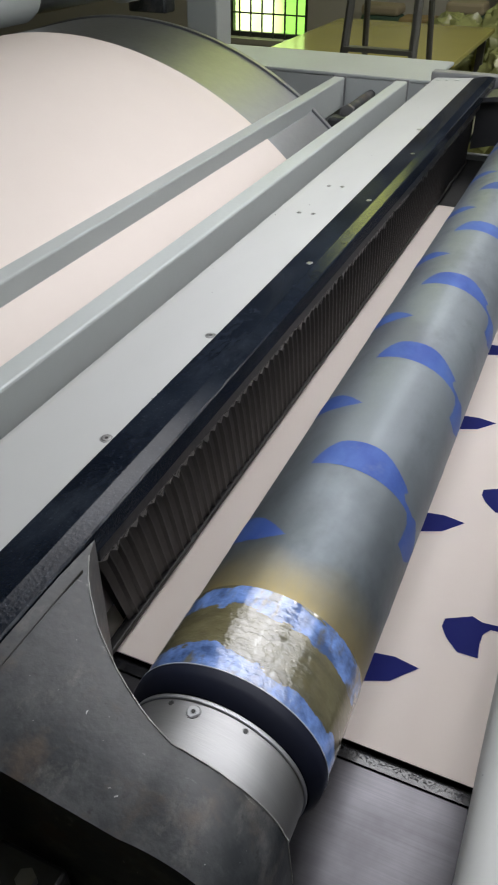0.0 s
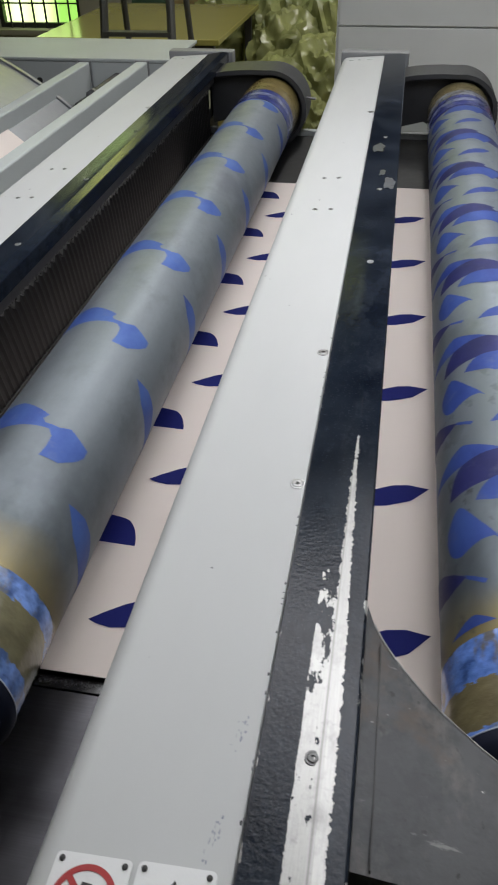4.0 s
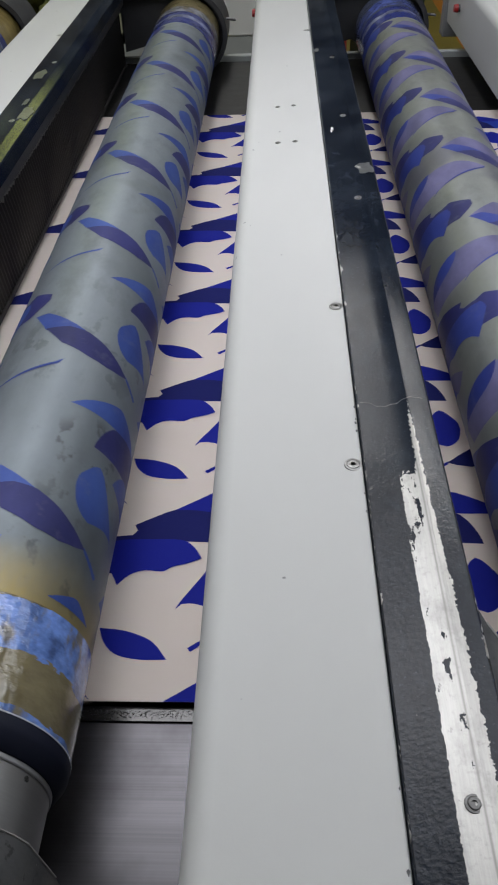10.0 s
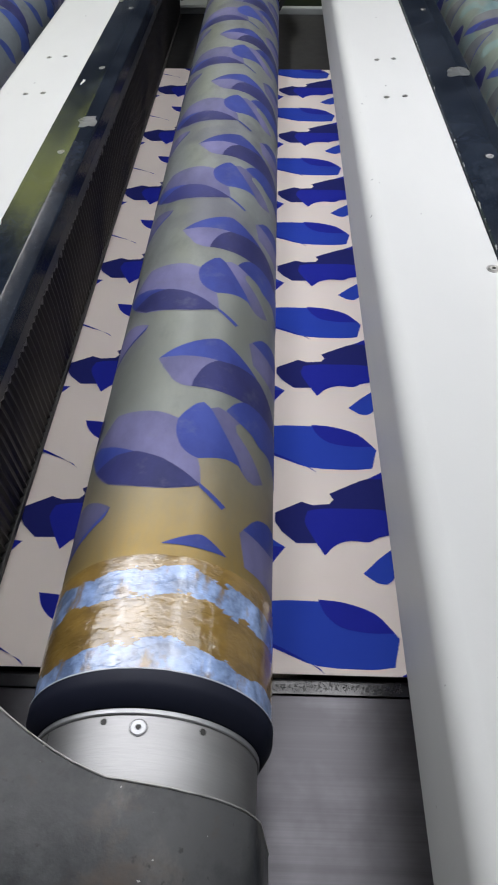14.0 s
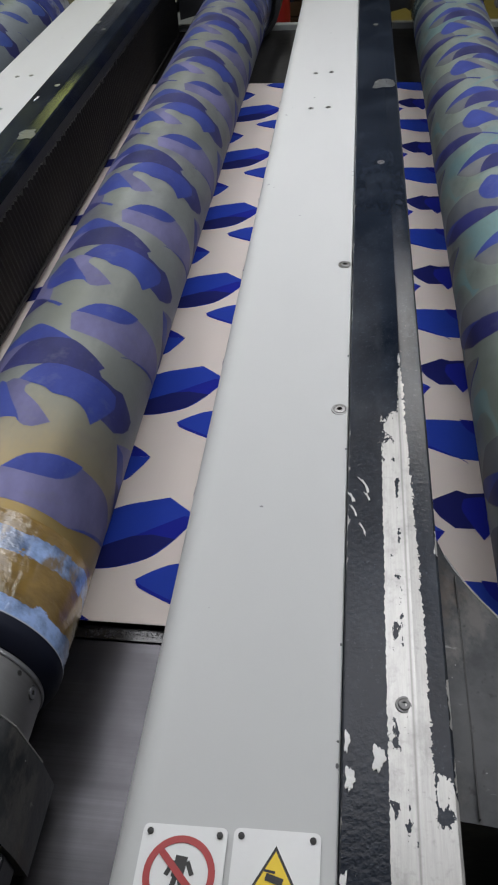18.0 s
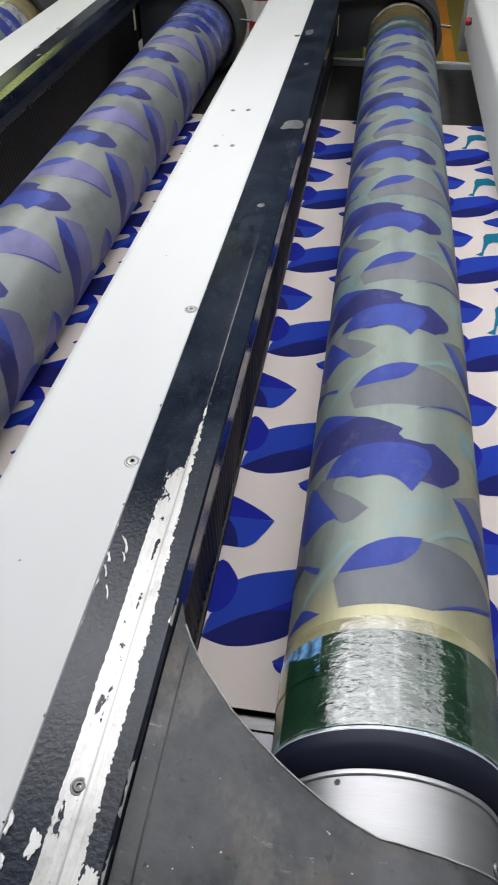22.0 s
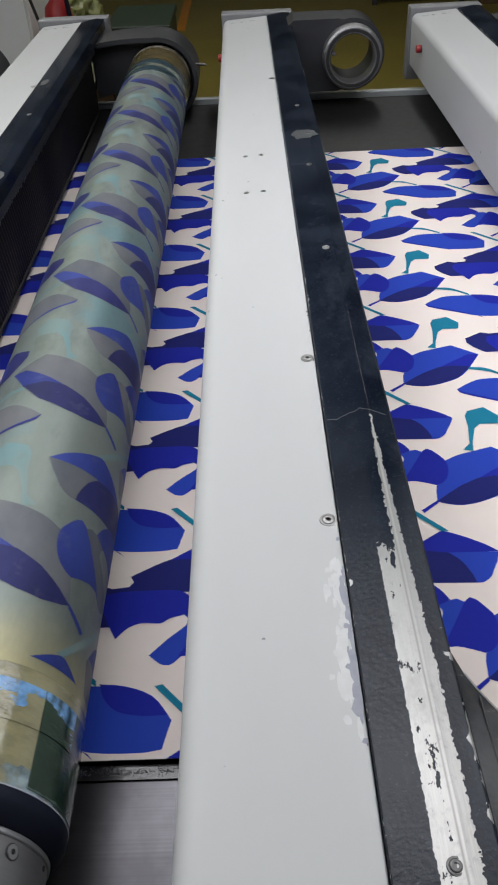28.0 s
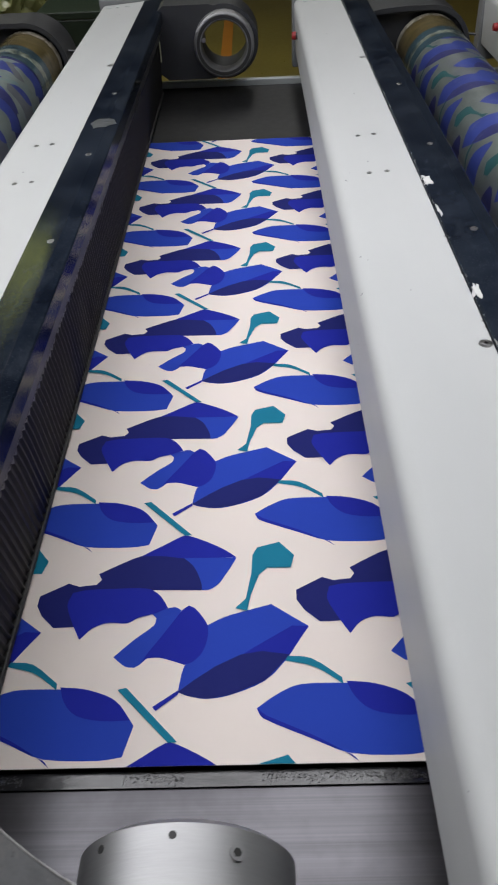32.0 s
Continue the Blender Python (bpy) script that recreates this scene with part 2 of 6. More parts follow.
INK = [cloth_like("dark_navy_ink", (0.0082, 0.0115, 0.1035), (0.0125, 0.0166, 0.1350)),
       cloth_like("deep_blue_ink", (0.0086, 0.0138, 0.2430), (0.0109, 0.0184, 0.2970)),
       cloth_like("royal_blue_ink", (0.0148, 0.0423, 0.3330), (0.0187, 0.0515, 0.3870)),
       cloth_like("teal_ink", (0.0062, 0.1426, 0.2340), (0.0094, 0.1748, 0.2700))]


def screen_ink(name, base, dark, rough=0.5):
    m, t, b = nodes_of(name)
    vec = coords(t, "Object", (1, 0.5, 1))
    fac = noise_tex(t, vec, 11, 6, 0.62)
    col = mixed(t, ramp(t, fac, [(0.36, 0.0), (0.62, 1.0)]), base, dark)
    worn = ramp(t, noise_tex(t, coords(t, "Object", (1, 1, 1)), 34, 5, 0.7), [(0.56, 0.0), (0.72, 0.40)])
    link(t, mixed(t, worn, col, tuple(0.5 * c + 0.075 for c in dark)), b.inputs["Base Color"])
    b.inputs["Roughness"].default_value = rough
    b.inputs["Specular IOR Level"].default_value = 0.22
    b.inputs["Metallic"].default_value = 0.25
    bumped(t, b, noise_tex(t, vec, 500, 1), 0.05)
    return m


def screen_skin(name, mid, end, tint, wash=(0.12, 0.13, 0.16), side=None, spots=0.0, reach=0.075, grime=0.0, dabs=None):
    """Nickel mesh, stained by resin towards the two ends and by old ink."""
    m, t, b = nodes_of(name)
    vec = coords(t, "Object")
    sep = t.nodes.new("ShaderNodeSeparateXYZ")
    link(t, vec, sep.inputs[0])
    wob = maths(t, "MULTIPLY", maths(t, "SUBTRACT", noise_tex(t, vec, 6, 5), 0.5), 0.12)
    near = maths(t, "SUBTRACT", 1.0, maths(t, "DIVIDE", maths(t, "SUBTRACT", maths(t, "ADD", sep.outputs[1], wob), 0.47), reach, True), True)
    col = mixed(t, ramp(t, noise_tex(t, coords(t, "Object", (1, 0.35, 1)), 5, 5), [(0.35, 0.0), (0.7, 1.0)]), mid, tint)
    smudge = ramp(t, noise_tex(t, coords(t, "Object", (1.4, 0.7, 1.4)), 9, 6, 0.65), [(0.52, 0.0), (0.70, 0.65)])
    col = mixed(t, smudge, col, tuple(c * 0.45 for c in mid))
    col = mixed(t, ramp(t, noise_tex(t, coords(t, "Object", (1, 1, 1)), 4.5, 4), [(0.56, 0.0), (0.66, 0.7)]), col, wash)
    if grime:
        # dark stains that thin out away from the taped end
        fade = maths(t, "SUBTRACT", 1.0, maths(t, "DIVIDE", maths(t, "SUBTRACT", maths(t, "ADD", sep.outputs[1], maths(t, "MULTIPLY", wob, 2.0)), 0.50), 0.32, True), True)
        blot = ramp(t, noise_tex(t, coords(t, "Object", (1.2, 0.8, 1.2)), 8, 6, 0.66), [(0.36, 0.25), (0.62, 1.0)])
        col = mixed(t, maths(t, "MULTIPLY", maths(t, "MULTIPLY", fade, blot), grime), col, (0.050, 0.062, 0.066))
    col = mixed(t, near, col, end)
    if side:
        # resin spread further along one side of the tube
        out = maths(t, "ADD", maths(t, "MULTIPLY", sep.outputs[0], side[0] / 0.1), maths(t, "MULTIPLY", sep.outputs[2], side[1] / 0.1))
        far = maths(t, "SUBTRACT", 1.0, maths(t, "DIVIDE", maths(t, "SUBTRACT", maths(t, "ADD", sep.outputs[1], maths(t, "MULTIPLY", wob, 2.5)), 0.5), side[2], True), True)
        col = mixed(t, maths(t, "MULTIPLY", maths(t, "MULTIPLY", ramp(t, out, [(0.3, 0.0), (0.9, 1.0)]), far), 0.9), col, end)
    if spots:
        # smears of dried dark ink near the end
        along = maths(t, "SUBTRACT", 1.0, maths(t, "DIVIDE", maths(t, "SUBTRACT", sep.outputs[1], 0.60), 0.5, True), True)
        smear = noise_tex(t, coords(t, "Object", (1, 0.6, 1)), 36, 4, 0.6)
        region = ramp(t, noise_tex(t, vec, 7, 2), [(0.42, 0.0), (0.54, 1.0)])
        if dabs:
            # most of them on one side of the tube
            out = maths(t, "ADD", maths(t, "MULTIPLY", sep.outputs[0], dabs[0] / 0.1), maths(t, "MULTIPLY", sep.outputs[2], dabs[1] / 0.1))
            thick = ramp(t, out, [(0.60, 0.0), (0.92, 1.0)])
            smear = maths(t, "ADD", smear, maths(t, "MULTIPLY", thick, 0.015))
            region = maths(t, "MAXIMUM", region, thick)
        dab = ramp(t, smear, [(0.565, 0.0), (0.62, 1.0)])
        col = mixed(t, maths(t, "MULTIPLY", maths(t, "MULTIPLY", maths(t, "MULTIPLY", dab, region), along), spots), col, (0.030, 0.034, 0.036))
    grain = noise_tex(t, coords(t, "Object", (1, 0.3, 1)), 240, 2)
    col = mixed(t, maths(t, "MULTIPLY", grain, 0.35), col, tuple(c * 0.6 for c in mid))
    link(t, col, b.inputs["Base Color"])
    b.inputs["Metallic"].default_value = 0.55
    b.inputs["Specular IOR Level"].default_value = 0.32
    link(t, maths(t, "ADD", maths(t, "MULTIPLY", noise_tex(t, vec, 30, 4), 0.2), 0.36), b.inputs["Roughness"])
    bumped(t, b, noise_tex(t, vec, 700, 1), 0.06)
    return m


def tape(name, base, blotch, band, low, high, rim=0.0):
    """Clear packing tape over paint blotches: creased and very glossy. The blotches lie in a band of the roller's length."""
    m, t, b = nodes_of(name)
    vec = coords(t, "Object")
    n = noise_tex(t, coords(t, "Object", (1, 2.0, 1)), 16, 6, 0.62)
    sep = t.nodes.new("ShaderNodeSeparateXYZ")
    link(t, vec, sep.inputs[0])
    y = maths(t, "ADD", sep.outputs[1], maths(t, "MULTIPLY", maths(t, "SUBTRACT", n, 0.5), band))
    inside = maths(t, "MULTIPLY", maths(t, "GREATER_THAN", y, low), maths(t, "LESS_THAN", y, high))
    if rim:
        inside = maths(t, "MAXIMUM", inside, maths(t, "LESS_THAN", y, rim))
    thin = noise_tex(t, coords(t, "Object", (1.6, 0.6, 1.6)), 26, 5, 0.65)
    patch = maths(t, "MULTIPLY", inside, ramp(t, thin, [(0.36, 0.12), (0.46, 1.0)]), True)
    under = mixed(t, ramp(t, n, [(0.35, 0.0), (0.65, 1.0)]), base, tuple(c * 0.5 for c in base))
    paint = mixed(t, ramp(t, noise_tex(t, vec, 34, 5, 0.65), [(0.38, 0.0), (0.62, 1.0)]), tuple(c * 0.55 for c in blotch), tuple(min(1, c * 1.7 + 0.05) for c in blotch))
    link(t, mixed(t, patch, under, paint), b.inputs["Base Color"])
    b.inputs["Roughness"].default_value = 0.30
    b.inputs["Specular IOR Level"].default_value = 0.15
    b.inputs["Coat Weight"].default_value, b.inputs["Coat Roughness"].default_value = 1.0, 0.045
    b.inputs["Coat IOR"].default_value = 1.78
    # long wraps round the roller, and folds across them
    wraps = noise_tex(t, coords(t, "Object", (1, 2.6, 1)), 20, 3, 0.55)
    folds = ramp(t, noise_tex(t, coords(t, "Object", (1.3, 1.6, 1.3)), 46, 4, 0.6), [(0.46, 0.0), (0.54, 1.0)])
    bumped(t, b, maths(t, "ADD", maths(t, "MULTIPLY", wraps, 1.3), maths(t, "ADD", maths(t, "MULTIPLY", folds, 0.30), maths(t, "MULTIPLY", noise_tex(t, coords(t, "Object", (1, 1.5, 1)), 120, 3, 0.6), 0.35))), 0.22, 0.0028)
    return m


def rail_paint(name, wear=None):
    """Black enamel. On a worn rail a bare streak starts as a thin line on the ridge and spreads to the crease beside it."""
    m, t, b = nodes_of(name)
    vec = coords(t, "Object")
    own = shifted(t)
    sep = t.nodes.new("ShaderNodeSeparateXYZ")
    link(t, vec, sep.inputs[0])
    x, y = sep.outputs[0], sep.outputs[1]
    fray = maths(t, "SUBTRACT", maths(t, "ADD", maths(t, "MULTIPLY", noise_tex(t, scaled(t, own, (1, 0.55, 1)), 75, 3, 0.6), 0.35), maths(t, "MULTIPLY", noise_tex(t, scaled(t, own, (1, 0.9, 1)), 270, 3, 0.6), 0.65)), 0.5)
    peel = noise_tex(t, own, 330, 4, 0.65)
    crackle = noise_tex(t, scaled(t, own, (1, 0.7, 1)), 60, 6, 0.7)
    cloud = noise_tex(t, own, 9, 6)
    specks = ramp(t, noise_tex(t, own, 150, 5, 0.7), [(0.715, 0.0), (0.735, 1.0)])
    black = mixed(t, ramp(t, cloud, [(0.35, 0.0), (0.7, 1.0)]), (0.0045, 0.0068, 0.0125), (0.0150, 0.0200, 0.0300))
    rubs = ramp(t, noise_tex(t, scaled(t, own, (1, 0.4, 1)), 20, 7, 0.72), [(0.52, 0.0), (0.76, 0.5)])
    black = mixed(t, rubs, black, (0.036, 0.044, 0.058))
    black = mixed(t, ramp(t, crackle, [(0.56, 0.0), (0.72, 0.4)]), black, (0.030, 0.037, 0.052))
    black = mixed(t, ramp(t, peel, [(0.60, 0.0), (0.72, 0.5)]), black, (0.058, 0.068, 0.092))
    # bare metal: pale, drawn along the rail, dirtier in patches
    drawn = noise_tex(t, scaled(t, own, (5, 0.25, 1)), 120, 4, 0.65)
    bare = mixed(t, ramp(t, drawn, [(0.38, 0.0), (0.70, 0.7)]), (0.425, 0.421, 0.408), (0.33, 0.327, 0.317))
    dirt = ramp(t, noise_tex(t, scaled(t, own, (1, 0.6, 1)), 34, 7, 0.7), [(0.50, 0.0), (0.70, 0.7)])
    bare = mixed(t, dirt, bare, (0.20, 0.198, 0.192))
    bare = mixed(t, ramp(t, noise_tex(t, scaled(t, own, (1, 1, 1)), 190, 4, 0.65), [(0.56, 0.0), (0.72, 0.5)]), bare, (0.24, 0.238, 0.23))
    if wear:
        tip, start, solid, full, flaky, grey = wear
        line = maths(t, "MULTIPLY", maths(t, "SUBTRACT", tip, y), 0.036)
        # the thin line on the ridge, thicker towards the near end
        low = maths(t, "SUBTRACT", 0.1565, maths(t, "MINIMUM", line, 0.0035))
        top = maths(t, "ADD", 0.1578, maths(t, "MINIMUM", maths(t, "MULTIPLY", line, 0.7), 0.0085))
        edge = maths(t, "MINIMUM", maths(t, "SUBTRACT", x, low), maths(t, "SUBTRACT", top, x))
        edge = maths(t, "ADD", edge, maths(t, "MULTIPLY", fray, 0.0125))
        edge = maths(t, "MINIMUM", edge, maths(t, "SUBTRACT", tip, maths(t, "ADD", y, maths(t, "MULTIPLY", fray, 0.05))))
        ridge = maths(t, "GREATER_THAN", edge, 0.0)
        # the band from crease to ridge, with islands of paint left in its far part
        band = maths(t, "MINIMUM", maths(t, "SUBTRACT", maths(t, "ADD", x, maths(t, "MULTIPLY", fray, 0.0055)), 0.1366), maths(t, "SUBTRACT", 0.1590, x))
        band = maths(t, "GREATER_THAN", maths(t, "MINIMUM", band, maths(t, "SUBTRACT", start, maths(t, "ADD", y, maths(t, "MULTIPLY", fray, 0.05)))), 0.0)
        thin = maths(t, "DIVIDE", maths(t, "SUBTRACT", y, solid), max(0.01, start - solid), True)
        left = noise_tex(t, scaled(t, own, (1.1, 0.5, 1)), 62, 6, 0.68)
        kept = maths(t, "LESS_THAN", left, maths(t, "SUBTRACT", 0.635, maths(t, "MULTIPLY", thin, flaky)))
        # a row of dark flakes along the middle
        mid = maths(t, "SUBTRACT", 1.0, maths(t, "DIVIDE", maths(t, "ABSOLUTE", maths(t, "SUBTRACT", x, 0.1492)), 0.0042, True), True)
        flake_row = maths(t, "GREATER_THAN", maths(t, "ADD", noise_tex(t, scaled(t, own, (0.8, 0.45, 1)), 58, 5, 0.66), maths(t, "MULTIPLY", mid, 0.115)), 0.672)
        band = maths(t, "MULTIPLY", band, maths(t, "MULTIPLY", kept, maths(t, "SUBTRACT", 1.0, flake_row)))
        mask = maths(t, "MAXIMUM", ridge, band)
        # towards the near end the paint is gone as far as the outer edge, but for islands
        outer = maths(t, "ADD", noise_tex(t, scaled(t, own, (1, 0.55, 1)), 42, 5, 0.62), maths(t, "MULTIPLY", maths(t, "SUBTRACT", full, y), 1.6))
        out = maths(t, "MULTIPLY", maths(t, "GREATER_THAN", outer, 0.56), maths(t, "GREATER_THAN", x, 0.158))
        out = maths(t, "MULTIPLY", out, maths(t, "LESS_THAN", y, full + 0.05))
        mask = maths(t, "MAXIMUM", mask, out)
        # chips on the outer edge
        chip = noise_tex(t, scaled(t, own, (0.6, 0.42, 1)), 58, 5, 0.62)
        rim = maths(t, "GREATER_THAN", maths(t, "ADD", chip, maths(t, "MULTIPLY", maths(t, "SUBTRACT", x, 0.1812), 24.0)), 0.535)
        rim = maths(t, "MULTIPLY", rim, maths(t, "LESS_THAN", y, 0.44))
        rim = maths(t, "MULTIPLY", rim, maths(t, "GREATER_THAN", sep.outputs[2], 0.0070))
        mask = maths(t, "MAXIMUM", mask, rim)
        # a few bare nicks where the rail meets the cover
        nick = maths(t, "GREATER_THAN", maths(t, "SUBTRACT", noise_tex(t, scaled(t, own, (0.7, 0.5, 1)), 110, 5, 0.68), maths(t, "MULTIPLY", maths(t, "SUBTRACT", x, 0.1050), 50.0)), 0.535)
        nick = maths(t, "MULTIPLY", nick, maths(t, "GREATER_THAN", sep.outputs[2], 0.0035))
        mask = maths(t, "MAXIMUM", mask, maths(t, "MULTIPLY", nick, 0.8))
        # specks of bare metal round the worn part
        near = maths(t, "LESS_THAN", y, tip + 0.1)
        mask = maths(t, "MAXIMUM", mask, maths(t, "MULTIPLY", maths(t, "MULTIPLY", specks, near), 0.8))
        bare = mixed(t, maths(t, "MULTIPLY", thin, grey), bare, (0.24, 0.245, 0.24))
        # a darker line along the foot of the ridge
        foot = maths(t, "SUBTRACT", 1.0, maths(t, "DIVIDE", maths(t, "ABSOLUTE", maths(t, "SUBTRACT", x, 0.1545)), 0.0014, True), True)
        bare = mixed(t, maths(t, "MULTIPLY", foot, 0.75), bare, (0.16, 0.158, 0.152))
    else:
        mask = maths(t, "MULTIPLY", specks, 0.3)
    link(t, mixed(t, mask, black, bare), b.inputs["Base Color"])
    link(t, maths(t, "ADD", maths(t, "MULTIPLY", mask, 0.20), maths(t, "ADD", 0.03, maths(t, "MULTIPLY", maths(t, "ADD", cloud, rubs), 0.12))), b.inputs["Roughness"])
    # thickly brushed, blistered towards the near end; specular cut further off to darken lamp reflections
    thick = ramp(t, maths(t, "ADD", y, maths(t, "MULTIPLY", crackle, 0.2)), [(0.62, 1.0), (0.78, 0.0)])
    link(t, maths(t, "ADD", 0.07, maths(t, "MULTIPLY", thick, 0.12)), b.inputs["Specular IOR Level"])
    link(t, maths(t, "MULTIPLY", mask, 0.35), b.inputs["Metallic"])
    blister = noise_tex(t, own, 210, 3, 0.6)
    relief = maths(t, "ADD", maths(t, "MULTIPLY", peel, 0.3), maths(t, "MULTIPLY", crackle, 0.4))
    relief = maths(t, "ADD", relief, maths(t, "MULTIPLY", maths(t, "MULTIPLY", blister, thick), 1.0))
    height = maths(t, "SUBTRACT", maths(t, "MULTIPLY", relief, maths(t, "SUBTRACT", 1.0, maths(t, "MULTIPLY", mask, 0.75))), maths(t, "MULTIPLY", mask, 0.1))
    bumped(t, b, height, 0.40, 0.0009)
    return m


# far tip of the bare line, start of the bare band, where it turns solid, where the outer edge is bare, flaking, grey film
WEAR = {1: (0.694, 0.470, 0.300, 0.10, 0.17, 0.2), 2: (0.690, 0.585, 0.470, 0.255, 0.14, 0.0), 3: (0.690, 0.590, 0.500, 0.215, 0.12, 0.0),
        4: (0.765, 0.560, 0.300, 0.12, 0.03, 0.8), 5: (0.70, 0.56, 0.45, 0.2, 0.1, 0.2)}
RAIL_WORN = {k: rail_paint("black_rail_enamel_worn", w) for k, w in WEAR.items()}
RAIL_SOUND = rail_paint("black_rail_enamel")

# ---- mesh helpers ----


def part(name, bm, material, parent=None, label="", smooth=None):
    me = bpy.data.meshes.new(name)
    bm.to_mesh(me)
    bm.free()
    for mm in (material if isinstance(material, (list, tuple)) else [material]):
        me.materials.append(mm)
    if smooth is not None:
        me.shade_smooth()
        me.set_sharp_from_angle(angle=radians(smooth))
    ob = new(name, me)
    ob.parent = parent
    return tagged(ob, label)


def thing(name, m, label, category, group="", kind=""):
    ob = new(name)
    ob.empty_display_size = 0.05
    ob.matrix_world = m
    return tagged(ob, label, category, group, kind)


def box(bm, x0, y0, z0, x1, y1, z1, bevel=0.0, mat=0):
    r = bmesh.ops.create_cube(bm, size=1.0, matrix=Matrix.LocRotScale(((x0 + x1) / 2, (y0 + y1) / 2, (z0 + z1) / 2), None, (x1 - x0, y1 - y0, z1 - z0)))
    faces = {f for v in r["verts"] for f in v.link_faces}
    for f in faces:
        f.material_index = mat
    if bevel:
        edges = list({e for v in r["verts"] for e in v.link_edges})
        out = bmesh.ops.bevel(bm, geom=edges, offset=bevel, segments=2, profile=0.5, affect="EDGES")
        for f in out["faces"]:
            f.material_index = mat
    return bm


def boxes(*list_of, bevel=0.0):
    bm = bmesh.new()
    for b in list_of:
        box(bm, *b, bevel=bevel)
    return bm


def lathe(bm, profile, steps=48, axis="Y", centre=(0, 0, 0), close=False, mat=0):
    """Turns a profile of (radius, along) round an axis."""
    rings = []
    for i in range(steps):
        a = 2 * math.pi * i / steps
        ring = []
        for r, s in profile:
            p = (r * math.sin(a), s, r * math.cos(a)) if axis == "Y" else (r * math.cos(a), r * math.sin(a), s) if axis == "Z" else (s, r * math.cos(a), r * math.sin(a))
            ring.append(bm.verts.new(Vector(p) + Vector(centre)))
        rings.append(ring)
    n = len(profile)
    for i in range(steps):
        a, b = rings[i], rings[(i + 1) % steps]
        for j in range(n - 1 + close):
            k = (j + 1) % n
            bm.faces.new((a[j], a[k], b[k], b[j])).material_index = mat
    if not close:
        for j in (0, n - 1):
            if profile[j][0] > 1e-6:
                bm.faces.new([r[j] for r in rings]).material_index = mat
    bmesh.ops.recalc_face_normals(bm, faces=bm.faces)
    return bm


def extruded(bm, outline, y0, y1, mat=0):
    """An outline in x and z, drawn out along y."""
    a = [bm.verts.new((x, y0, z)) for x, z in outline]
    b = [bm.verts.new((x, y1, z)) for x, z in outline]
    n = len(outline)
    for i in range(n):
        bm.faces.new((a[i], a[(i + 1) % n], b[(i + 1) % n], b[i])).material_index = mat
    bm.faces.new(a).material_index = mat
    bm.faces.new(b[::-1]).material_index = mat
    bmesh.ops.recalc_face_normals(bm, faces=bm.faces)
    return bm


def arc(cx, cz, r, a0, a1, n):
    return [(cx + r * math.cos(radians(a0 + (a1 - a0) * i / n)), cz + r * math.sin(radians(a0 + (a1 - a0) * i / n))) for i in range(n + 1)]


def rod(bm, p, q, r, steps=10, r2=None):
    p, q = Vector(p), Vector(q)
    d = q - p
    m = Matrix.Translation((p + q) / 2) @ d.to_track_quat("Z", "Y").to_matrix().to_4x4()
    bmesh.ops.create_cone(bm, cap_ends=True, segments=steps, radius1=r, radius2=r if r2 is None else r2, depth=d.length, matrix=m)
    return bm

